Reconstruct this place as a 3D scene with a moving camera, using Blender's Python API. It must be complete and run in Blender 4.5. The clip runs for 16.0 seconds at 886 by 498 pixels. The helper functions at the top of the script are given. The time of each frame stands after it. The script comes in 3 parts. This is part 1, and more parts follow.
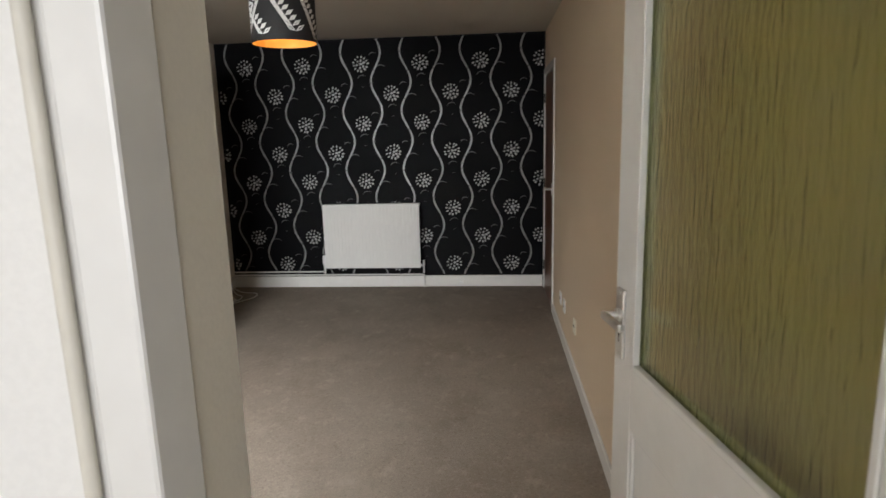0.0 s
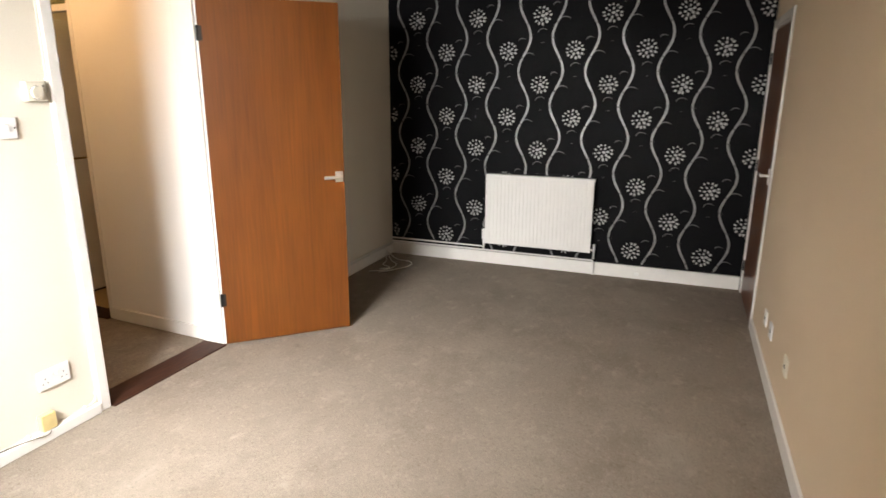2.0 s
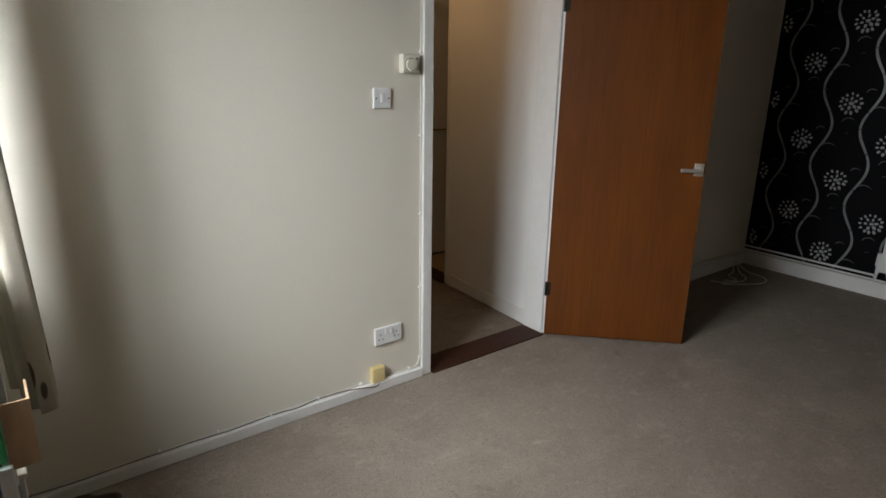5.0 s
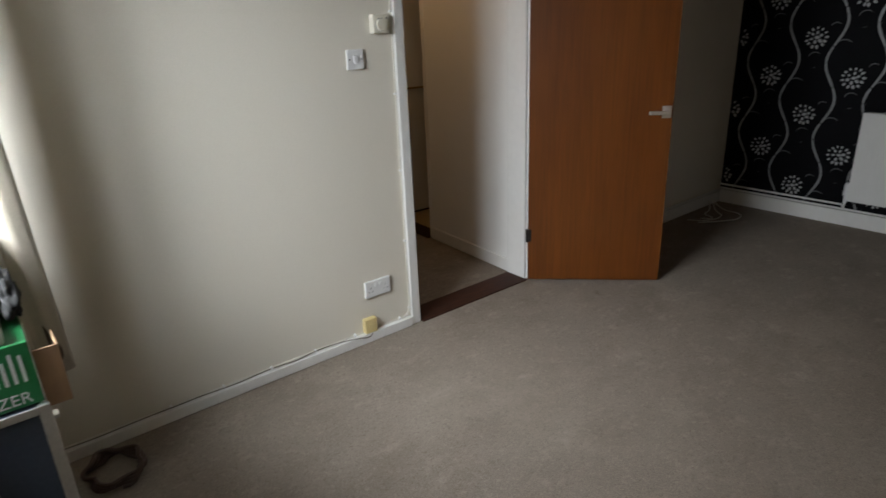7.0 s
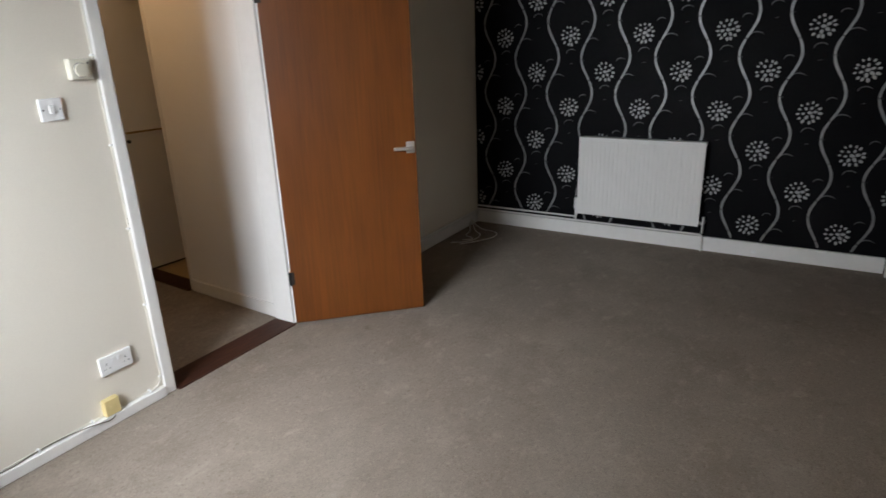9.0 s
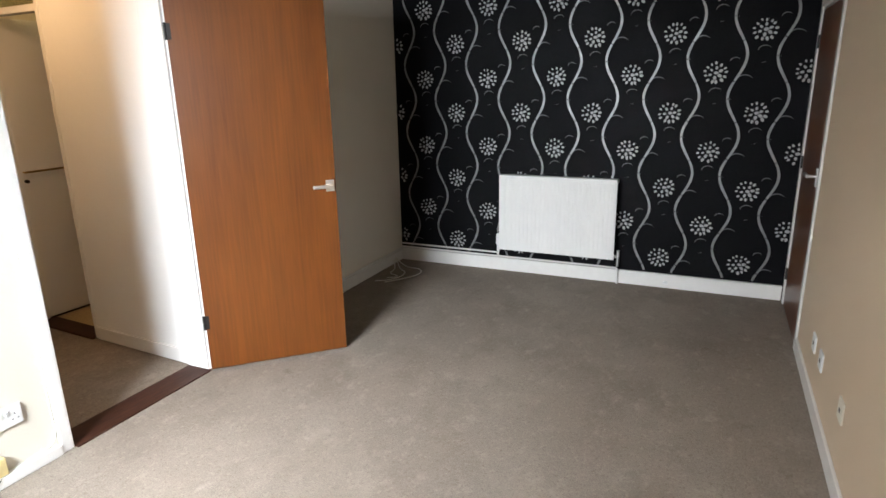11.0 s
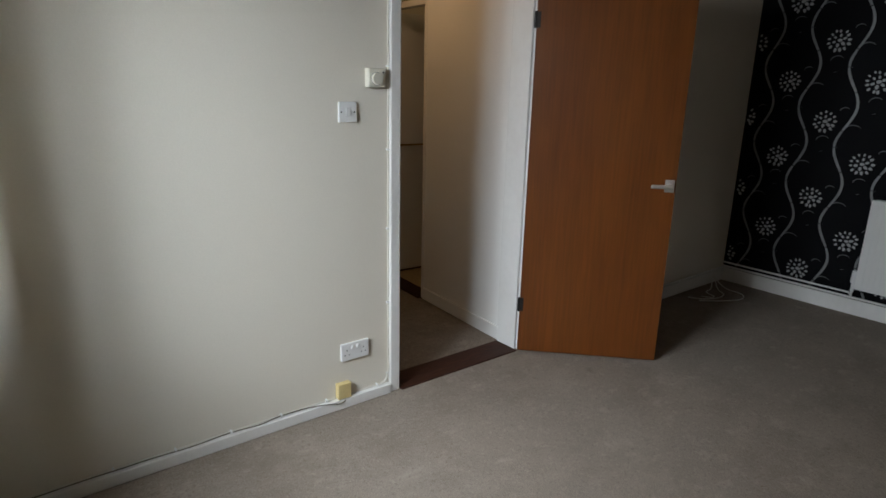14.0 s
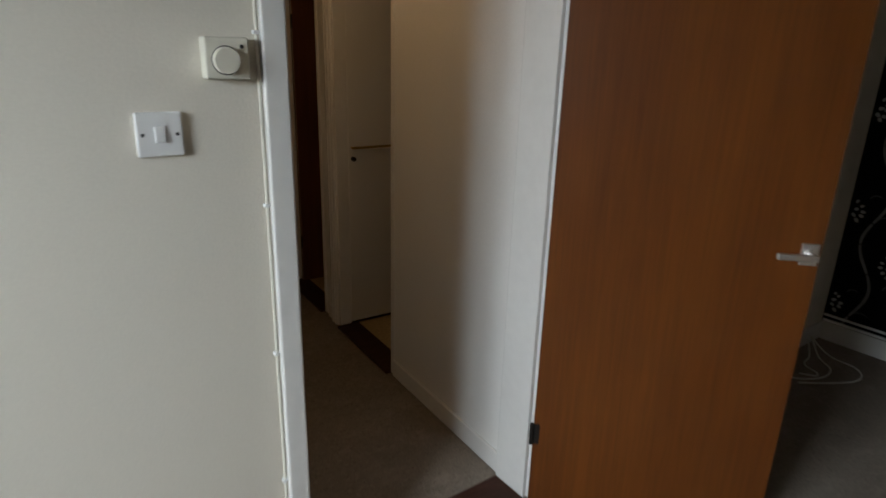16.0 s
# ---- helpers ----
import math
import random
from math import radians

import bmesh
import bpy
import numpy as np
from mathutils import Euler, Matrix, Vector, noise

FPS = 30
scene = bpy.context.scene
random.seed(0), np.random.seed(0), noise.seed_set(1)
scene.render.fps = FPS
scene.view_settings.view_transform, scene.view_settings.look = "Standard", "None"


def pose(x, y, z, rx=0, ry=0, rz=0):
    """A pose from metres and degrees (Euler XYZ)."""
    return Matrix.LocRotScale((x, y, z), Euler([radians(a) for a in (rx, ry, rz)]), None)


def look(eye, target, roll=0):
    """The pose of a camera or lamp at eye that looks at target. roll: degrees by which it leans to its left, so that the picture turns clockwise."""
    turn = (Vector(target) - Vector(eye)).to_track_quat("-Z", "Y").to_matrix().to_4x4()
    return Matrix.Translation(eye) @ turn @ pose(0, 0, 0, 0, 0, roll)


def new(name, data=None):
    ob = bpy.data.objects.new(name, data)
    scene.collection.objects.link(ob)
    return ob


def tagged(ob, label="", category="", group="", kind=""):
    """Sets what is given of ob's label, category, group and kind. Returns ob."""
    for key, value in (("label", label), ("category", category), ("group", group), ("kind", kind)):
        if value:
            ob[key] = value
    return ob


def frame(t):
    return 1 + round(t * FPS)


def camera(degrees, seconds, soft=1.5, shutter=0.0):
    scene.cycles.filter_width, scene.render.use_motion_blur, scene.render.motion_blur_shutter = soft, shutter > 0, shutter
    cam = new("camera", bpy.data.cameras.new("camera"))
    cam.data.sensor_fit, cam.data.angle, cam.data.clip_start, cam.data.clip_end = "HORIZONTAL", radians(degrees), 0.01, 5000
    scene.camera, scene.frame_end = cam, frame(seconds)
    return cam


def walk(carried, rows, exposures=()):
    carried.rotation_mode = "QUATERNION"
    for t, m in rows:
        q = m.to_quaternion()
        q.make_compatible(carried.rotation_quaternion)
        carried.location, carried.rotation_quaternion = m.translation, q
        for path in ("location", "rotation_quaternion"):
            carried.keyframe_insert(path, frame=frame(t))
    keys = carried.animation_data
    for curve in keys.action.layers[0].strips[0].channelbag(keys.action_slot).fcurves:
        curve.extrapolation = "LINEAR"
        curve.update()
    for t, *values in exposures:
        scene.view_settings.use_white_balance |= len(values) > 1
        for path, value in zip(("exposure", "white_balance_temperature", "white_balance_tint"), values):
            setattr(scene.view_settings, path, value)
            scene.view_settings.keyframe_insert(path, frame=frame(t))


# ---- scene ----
cam = camera(72.6, 16.0, 1.5, 0.4)
PATH = [
    (0, (0.499, -2.478, 1.458), (0.334, -0.522, 1.078), -1.5),
    (0.5, (0.491, -2.349, 1.465), (0.219, -0.417, 1.026), -1.5),
    (1, (0.48, -2.215, 1.49), (0.09, -0.318, 0.99), -1.5),
    (1.5, (0.457, -2.074, 1.502), (-0.077, -0.218, 0.981), -0.7),
    (2, (0.451, -1.891, 1.503), (-0.256, -0.091, 0.996), 0.2),
    (2.2, (0.41, -1.827, 1.507), (-0.355, -0.052, 0.994), 0.9),
    (2.5, (0.357, -1.734, 1.491), (-0.524, -0.015, 0.974), 1.8),
    (3, (0.255, -1.614, 1.472), (-0.929, -0.085, 0.961), 2.7),
    (3.5, (0.103, -1.562, 1.423), (-1.335, -0.258, 0.94), 3.1),
    (4, (0.07, -1.617, 1.42), (-1.43, -0.388, 0.93), 3.0),
    (4.5, (0.112, -1.628, 1.459), (-1.403, -0.433, 0.934), 2.1),
    (6.8, (0.319, -1.703, 1.495), (-1.174, -0.581, 0.779), -2.3),
    (7, (0.313, -1.692, 1.485), (-1.156, -0.529, 0.785), -2.4),
    (7.5, (0.365, -1.66, 1.524), (-1.017, -0.388, 0.835), -2.4),
    (8, (0.394, -1.591, 1.531), (-0.879, -0.203, 0.857), -2.5),
    (8.5, (0.404, -1.546, 1.559), (-0.727, -0.041, 0.884), -2.1),
    (9, (0.422, -1.497, 1.546), (-0.568, 0.116, 0.896), -2.1),
    (9.5, (0.453, -1.468, 1.538), (-0.382, 0.244, 0.929), -2.1),
    (9.7, (0.452, -1.516, 1.559), (-0.294, 0.243, 0.968), -1.5),
    (11.8, (0.47, -1.448, 1.531), (-0.483, 0.239, 1.035), -0.8),
    (12, (0.483, -1.491, 1.546), (-0.544, 0.152, 1.049), -0.2),
    (12.5, (0.468, -1.589, 1.549), (-0.726, -0.063, 1.05), 0.4),
    (13, (0.492, -1.653, 1.558), (-0.871, -0.278, 1.054), 0.7),
    (13.5, (0.397, -1.636, 1.515), (-1.092, -0.401, 1.007), 0.5),
    (14, (0.232, -1.534, 1.474), (-1.284, -0.34, 0.948), 1.4),
    (14.5, (0.085, -1.323, 1.506), (-1.399, -0.111, 0.934), 3.1),
    (15, (-0.086, -1.084, 1.52), (-1.558, 0.124, 0.91), 2.2),
    (15.5, (-0.411, -0.777, 1.524), (-1.921, 0.374, 0.894), 1.9),
    (16, (-0.795, -0.515, 1.519), (-2.320, 0.618, 0.896), 1.6),
]
EXPOSURES = [(0, -0.25, 6500, 11), (0.8, 0.2, 6700, 12), (1.5, 0.38, 7000, 14), (2.0, 0.48, 6900, 13), (2.5, 0.52, 6700, 12), (3.0, 0.15, 6600, 12), (3.5, -0.48, 6300, 10), (4.5, -1.35, 6300, 9),
             (7, -1.43, 6200, 9), (7.5, -1.43, 6100, 9), (8, -1.25, 6000, 8), (8.5, -0.88, 6000, 9), (9, -0.65, 6100, 11), (9.7, -0.12, 6200, 11), (12, 0.56, 6000, 9), (12.5, 0.26, 6100, 9),
             (13.0, -0.32, 6000, 8), (13.5, -0.9, 5900, 8), (14.5, -1.5, 6000, 7), (16, -1.5, 6000, 6)]
walk(cam, [(t, look(e, g, r)) for t, e, g, r in PATH], EXPOSURES)

# ---- plan, in metres ----
XL, XR, YN, YS, H = -2.055, 0.98, 3.165, -1.92, 2.31
KY = -2.07            # the doorway wall's face towards the back room
HY = 0.822            # the hall's side wall
WIN = (-1.85, -0.62, 0.98, 2.05)   # living room window: x0, x1, z0, z1
KWIN = (-0.5, 1.3, 0.95, 2.1)      # back room window

# ---- world and lights ----
world = bpy.data.worlds.new("sky")
scene.world = world
world.use_nodes = True
wn = world.node_tree.nodes
sky = wn.new("ShaderNodeTexSky")
sky.sky_type, sky.sun_disc = "NISHITA", False
sky.sun_elevation, sky.sun_rotation = radians(38), radians(200)
world.node_tree.links.new(sky.outputs[0], wn["Background"].inputs[0])
wn["Background"].inputs[1].default_value = 0.10


def lamp(name, kind, m, energy, colour, **more):
    data = bpy.data.lights.new(name, kind)
    data.energy, data.color = energy, colour
    for key, value in more.items():
        if key == "shape":
            data.shape = value
        elif key == "size":
            data.size = value
        elif key == "size_y":
            data.size_y = value
        elif key == "radius":
            data.shadow_soft_size = value
        elif key == "spread":
            data.spread = value
        elif key == "angle":
            data.angle = value
    ob = new(name, data)
    ob.matrix_world = m
    return ob


lamp("overcast_sun", "SUN", look((-2, -8, 6), (-1, 0, 0)), 0.4, (1, 0.97, 0.92), angle=radians(15))
lamp("window_daylight", "AREA", look(((WIN[0] + WIN[1]) / 2, KY - 0.38, 1.95), (-1.9, -0.6, 0.75)), 165, (0.95, 0.98, 1.0),
     shape="RECTANGLE", size=1.25, size_y=0.8, spread=radians(118))
lamp("back_window_daylight", "AREA", look((0.4, -4.15, 1.5), (-0.6, -2.07, 1.3)), 18, (0.97, 0.98, 1.0), shape="RECTANGLE", size=1.7, size_y=1.1, spread=radians(110))
lamp("pendant_bulb", "POINT", pose(-0.475, 0.45, 2.01), 1.2, (1.0, 0.62, 0.28), radius=0.04)
lamp("hall_bulb", "POINT", pose(-2.95, 0.3, 2.2), 8.5, (1.0, 0.60, 0.28), radius=0.06)


# ---- materials ----
def material(name, colour, rough=0.6, metal=0.0, spread=0.06, grain=40.0, bump=0.1, blotch=2.0, blotch_mix=0.08, dirt=None, stretch=(1, 1, 1), spec=0.5):
    """Base colour with two scales of variation, fine bump, and optional stains of their own colour."""
    m = bpy.data.materials.new(name)
    m.use_nodes = True
    nt = m.node_tree
    n, l = nt.nodes, nt.links
    b = n["Principled BSDF"]
    b.inputs["Roughness"].default_value, b.inputs["Metallic"].default_value = rough, metal
    b.inputs["Specular IOR Level"].default_value = spec
    tc, mp = n.new("ShaderNodeTexCoord"), n.new("ShaderNodeMapping")
    mp.inputs["Scale"].default_value = stretch
    l.new(tc.outputs["Object"], mp.inputs[0])

    def noise_at(scale, detail):
        t = n.new("ShaderNodeTexNoise")
        t.inputs["Scale"].default_value, t.inputs["Detail"].default_value = scale, detail
        l.new(mp.outputs[0], t.inputs["Vector"])
        return t

    fine, wide = noise_at(grain, 4), noise_at(blotch, 5)
    hi = tuple(min(1, c * (1 + spread)) for c in colour) + (1,)
    lo = tuple(c * (1 - spread) for c in colour) + (1,)
    ramp = n.new("ShaderNodeValToRGB")
    ramp.color_ramp.elements[0].color, ramp.color_ramp.elements[1].color = lo, hi
    ramp.color_ramp.elements[0].position, ramp.color_ramp.elements[1].position = 0.35, 0.65
    l.new(fine.outputs[0], ramp.inputs[0])
    mix = n.new("ShaderNodeMix")
    mix.data_type = "RGBA"
    dirt = dirt or tuple(c * 0.7 for c in colour)
    mix.inputs["B"].default_value = (*dirt, 1)
    l.new(ramp.outputs[0], mix.inputs["A"])
    fac = n.new("ShaderNodeMapRange")
    fac.inputs["From Min"].default_value, fac.inputs["From Max"].default_value = 0.45, 0.75
    fac.inputs["To Max"].default_value = blotch_mix
    l.new(wide.outputs[0], fac.inputs["Value"])
    l.new(fac.outputs[0], mix.inputs["Factor"])
    l.new(mix.outputs["Result"], b.inputs["Base Color"])
    if bump:
        bp = n.new("ShaderNodeBump")
        bp.inputs["Strength"].default_value, bp.inputs["Distance"].default_value = bump, 0.004
        l.new(fine.outputs[0], bp.inputs["Height"])
        l.new(bp.outputs[0], b.inputs["Normal"])
    return m


def wood(name, dark, light, rough=0.35):
    """Upright veneer: long streaks, broad figure and a satin coat."""
    m = bpy.data.materials.new(name)
    m.use_nodes = True
    n, l = m.node_tree.nodes, m.node_tree.links
    b = n["Principled BSDF"]
    b.inputs["Roughness"].default_value = rough
    tc = n.new("ShaderNodeTexCoord")
    mixes = []
    for scale, sc, det in ((14, (5.0, 5.0, 0.22), 6), (3.2, (3.0, 3.0, 0.35), 3)):
        mp, t = n.new("ShaderNodeMapping"), n.new("ShaderNodeTexNoise")
        mp.inputs["Scale"].default_value = sc
        t.inputs["Scale"].default_value, t.inputs["Detail"].default_value = scale, det
        t.inputs["Distortion"].default_value = 0.4
        l.new(tc.outputs["Object"], mp.inputs[0])
        l.new(mp.outputs[0], t.inputs["Vector"])
        mixes.append(t)
    add = n.new("ShaderNodeMath")
    add.operation = "ADD"
    l.new(mixes[0].outputs[0], add.inputs[0])
    l.new(mixes[1].outputs[0], add.inputs[1])
    half = n.new("ShaderNodeMath")
    half.operation = "MULTIPLY"
    half.inputs[1].default_value = 0.5
    l.new(add.outputs[0], half.inputs[0])
    ramp = n.new("ShaderNodeValToRGB")
    ramp.color_ramp.elements[0].color, ramp.color_ramp.elements[1].color = (*dark, 1), (*light, 1)
    ramp.color_ramp.elements[0].position, ramp.color_ramp.elements[1].position = 0.28, 0.70
    l.new(half.outputs[0], ramp.inputs[0])
    l.new(ramp.outputs[0], b.inputs["Base Color"])
    bp = n.new("ShaderNodeBump")
    bp.inputs["Strength"].default_value, bp.inputs["Distance"].default_value = 0.08, 0.002
    l.new(mixes[0].outputs[0], bp.inputs["Height"])
    l.new(bp.outputs[0], b.inputs["Normal"])
    return m


CREAM = material("magnolia_paint", (0.77, 0.725, 0.63), 0.55, grain=160, spread=0.015, bump=0.12, blotch=1.3, blotch_mix=0.10, dirt=(0.62, 0.53, 0.42))
BISCUIT = material("biscuit_paint", (0.62, 0.50, 0.36), 0.6, grain=160, spread=0.015, bump=0.12, blotch=1.1, blotch_mix=0.12, dirt=(0.48, 0.38, 0.28))
WHITEWALL = material("white_wall_paint", (0.80, 0.79, 0.76), 0.55, grain=150, spread=0.015, bump=0.12, blotch=2, blotch_mix=0.08)
# off-white darkened: the ceiling's dimness is in the colour, which also cuts bounce
CEIL = material("dimmed_ceiling_paint", (0.56, 0.51, 0.44), 0.8, grain=120, spread=0.03, bump=0.25)
GLOSS = material("white_gloss_paint", (0.80, 0.79, 0.76), 0.25, grain=25, spread=0.015, bump=0.04, blotch=7, blotch_mix=0.10, dirt=(0.58, 0.53, 0.45))
CARPET = material("taupe_carpet", (0.240, 0.202, 0.165), 0.95, grain=170, spread=0.18, bump=0.4, blotch=1.7, blotch_mix=0.5, dirt=(0.235, 0.195, 0.157), spec=0.1)


def scuffed(m, light, dark):
    """Paler scuffs and darker traffic marks over a carpet material."""
    n, l = m.node_tree.nodes, m.node_tree.links
    b = n["Principled BSDF"]
    last = b.inputs["Base Color"].links[0].from_socket
    tc = n.new("ShaderNodeTexCoord")
    for colour, scale, lo, hi, most, sc in ((light, 1.6, 0.48, 0.66, 0.34, (1.0, 0.8, 1.0)), (dark, 2.4, 0.48, 0.70, 0.42, (1.0, 0.8, 1.0)), (light, 7.0, 0.55, 0.67, 0.52, (1.2, 0.8, 1.0)),
                                            (dark, 11.0, 0.60, 0.70, 0.5, (0.8, 1.0, 1.0)), (light, 42.0, 0.54, 0.64, 0.45, (1, 1, 1)), (dark, 60.0, 0.54, 0.64, 0.50, (1, 1, 1))):
        mp, t, r, mix = n.new("ShaderNodeMapping"), n.new("ShaderNodeTexNoise"), n.new("ShaderNodeMapRange"), n.new("ShaderNodeMix")
        mp.inputs["Scale"].default_value, mp.inputs["Rotation"].default_value = sc, (0, 0, 0.5 * scale)
        mp.inputs["Location"].default_value = (scale, 2 * scale, 0)
        t.inputs["Scale"].default_value, t.inputs["Detail"].default_value, t.inputs["Roughness"].default_value = scale, 8, 0.72
        r.inputs["From Min"].default_value, r.inputs["From Max"].default_value, r.inputs["To Max"].default_value = lo, hi, most
        mix.data_type = "RGBA"
        mix.inputs["B"].default_value = (*colour, 1)
        l.new(tc.outputs["Object"], mp.inputs[0])
        l.new(mp.outputs[0], t.inputs["Vector"])
        l.new(t.outputs[0], r.inputs["Value"])
        l.new(r.outputs[0], mix.inputs["Factor"])
        l.new(last, mix.inputs["A"])
        last = mix.outputs["Result"]
    l.new(last, b.inputs["Base Color"])


scuffed(CARPET, (0.345, 0.300, 0.250), (0.135, 0.102, 0.075))
BLACKPAPER = material("black_wallpaper", (0.0032, 0.0032, 0.004), 0.6, grain=90, spread=0.15, bump=0.05, blotch=3, blotch_mix=0.3, dirt=(0.0045, 0.0045, 0.006), spec=0.08)
SILVER = material("silver_print", (0.23, 0.23, 0.226), 0.45, metal=0.6, grain=30, spread=0.15, bump=0.0, blotch=9, blotch_mix=0.4, stretch=(1, 1, 0.3))
PETAL = material("pale_print", (0.36, 0.36, 0.35), 0.5, metal=0.1, grain=60, spread=0.12, bump=0.0)
TENDRIL = material("charcoal_print", (0.085, 0.085, 0.087), 0.5, grain=60, spread=0.2, bump=0.0)
DOORWOOD = wood("orange_veneer", (0.088, 0.0235, 0.0028), (0.165, 0.050, 0.0064))
DARKWOOD = wood("dark_veneer", (0.080, 0.029, 0.012), (0.155, 0.058, 0.022))
SILLWOOD = material("stained_threshold", (0.042, 0.015, 0.008), 0.6, grain=30, spread=0.25, bump=0.15, stretch=(4, 0.4, 1), blotch=8, blotch_mix=0.4, spec=0.25)
CHROME = material("brushed_aluminium", (0.80, 0.79, 0.77), 0.42, metal=1.0, grain=120, spread=0.04, bump=0.03)
IRON = material("black_hinge", (0.02, 0.018, 0.016), 0.5, metal=0.4, grain=60, bump=0.1)
PLASTIC = material("white_plastic", (0.80, 0.80, 0.79), 0.3, grain=10, spread=0.01, bump=0.0)
IVORY = material("ivory_plastic", (0.72, 0.69, 0.58), 0.35, grain=10, spread=0.01, bump=0.0)
AGED = material("yellowed_plastic", (0.68, 0.55, 0.26), 0.4, grain=12, spread=0.04, bump=0.0)
DARKSLOT = material("dark_slot", (0.02, 0.02, 0.02), 0.6, grain=20, bump=0.0)
# telephone cable darkened so its colour carries the shadow line along the skirting
SHADED_CABLE = material("shaded_cable", (0.17, 0.15, 0.12), 0.5, grain=20, spread=0.15, bump=0.0)
CABLE = material("white_cable", (0.68, 0.65, 0.57), 0.45, grain=20, spread=0.05, bump=0.0)
RADWHITE = material("radiator_enamel", (0.80, 0.80, 0.77), 0.3, grain=14, spread=0.01, bump=0.02, blotch=3, blotch_mix=0.06)
LINO = material("ochre_lino", (0.45, 0.33, 0.16), 0.4, grain=50, spread=0.12, bump=0.05)
FABRIC = material("shade_fabric", (0.012, 0.012, 0.013), 0.7, grain=300, spread=0.2, bump=0.2)
LEAFPRINT = material("white_leaf_print", (0.7, 0.7, 0.68), 0.7, grain=120, spread=0.05, bump=0.1)
CARD = material("brown_cardboard", (0.46, 0.29, 0.17), 0.8, grain=80, spread=0.06, bump=0.15, stretch=(1, 1, 0.2))
GREEN = material("green_carton", (0.02, 0.20, 0.06), 0.45, grain=20, spread=0.06, bump=0.0)
NAVY = material("blue_grey_panel", (0.05, 0.065, 0.10), 0.45, grain=120, spread=0.08, bump=0.08)
BLACK = material("black_fabric", (0.012, 0.012, 0.012), 0.85, grain=90, spread=0.2, bump=0.3)
RUBBER = material("brown_flex", (0.05, 0.025, 0.015), 0.5, grain=30, bump=0.0)


def gold_lining():
    m = bpy.data.materials.new("gold_lining")
    m.use_nodes = True
    b = m.node_tree.nodes["Principled BSDF"]
    b.inputs["Base Color"].default_value, b.inputs["Roughness"].default_value, b.inputs["Metallic"].default_value = (0.9, 0.55, 0.18, 1), 0.5, 0.3
    return m


def reeded_glass():
    """Green-tinted obscure glass with upright rippled relief."""
    m = bpy.data.materials.new("obscure_glass")
    m.use_nodes = True
    n, l = m.node_tree.nodes, m.node_tree.links
    b = n["Principled BSDF"]
    b.inputs["Base Color"].default_value, b.inputs["Roughness"].default_value = (0.82, 0.86, 0.54, 1), 0.22
    b.inputs["Transmission Weight"].default_value, b.inputs["IOR"].default_value = 1.0, 1.45
    tc, mp, t = n.new("ShaderNodeTexCoord"), n.new("ShaderNodeMapping"), n.new("ShaderNodeTexNoise")
    mp.inputs["Scale"].default_value = (1, 1, 0.13)
    t.inputs["Scale"].default_value, t.inputs["Detail"].default_value, t.inputs["Distortion"].default_value = 95, 2, 0.6
    bp = n.new("ShaderNodeBump")
    bp.inputs["Strength"].default_value, bp.inputs["Distance"].default_value = 0.30, 0.005
    l.new(tc.outputs["Object"], mp.inputs[0])
    l.new(mp.outputs[0], t.inputs["Vector"])
    l.new(t.outputs[0], bp.inputs["Height"])
    l.new(bp.outputs[0], b.inputs["Normal"])
    return m


def curtain_cloth():
    """Cream cloth with brown leaf-like blotches."""
    m = material("leafy_curtain_cloth", (0.52, 0.47, 0.38), 0.9, grain=400, spread=0.08, bump=0.2)
    n, l = m.node_tree.nodes, m.node_tree.links
    b = n["Principled BSDF"]
    base = b.inputs["Base Color"].links[0].from_socket
    tc, mp, v = n.new("ShaderNodeTexCoord"), n.new("ShaderNodeMapping"), n.new("ShaderNodeTexVoronoi")
    mp.inputs["Scale"].default_value = (2.2, 2.2, 0.7)
    v.inputs["Scale"].default_value = 7
    l.new(tc.outputs["Object"], mp.inputs[0])
    l.new(mp.outputs[0], v.inputs["Vector"])
    r = n.new("ShaderNodeMapRange")
    r.inputs["From Min"].default_value, r.inputs["From Max"].default_value = 0.26, 0.24
    mix = n.new("ShaderNodeMix")
    mix.data_type = "RGBA"
    mix.inputs["B"].default_value = (0.10, 0.07, 0.05, 1)
    l.new(v.outputs["Distance"], r.inputs["Value"])
    l.new(r.outputs[0], mix.inputs["Factor"])
    l.new(base, mix.inputs["A"])
    l.new(mix.outputs["Result"], b.inputs["Base Color"])
    return m


GOLD, OBSCURE, CURTAIN = gold_lining(), reeded_glass(), curtain_cloth()


def clear_glass():
    m = bpy.data.materials.new("window_glass")
    m.use_nodes = True
    b = m.node_tree.nodes["Principled BSDF"]
    b.inputs["Roughness"].default_value, b.inputs["Transmission Weight"].default_value = 0.0, 1.0
    return m


CLEAR = clear_glass()


# ---- mesh helpers ----
def finish(name, bm, mat, parent=None, smooth=False):
    bmesh.ops.recalc_face_normals(bm, faces=bm.faces)
    me = bpy.data.meshes.new(name)
    bm.to_mesh(me)
    bm.free()
    for one in (mat if isinstance(mat, (list, tuple)) else [mat]):
        me.materials.append(one)
    if smooth:
        me.polygons.foreach_set("use_smooth", [True] * len(me.polygons))
    ob = new(name, me)
    if parent:
        ob.parent = parent
    return ob


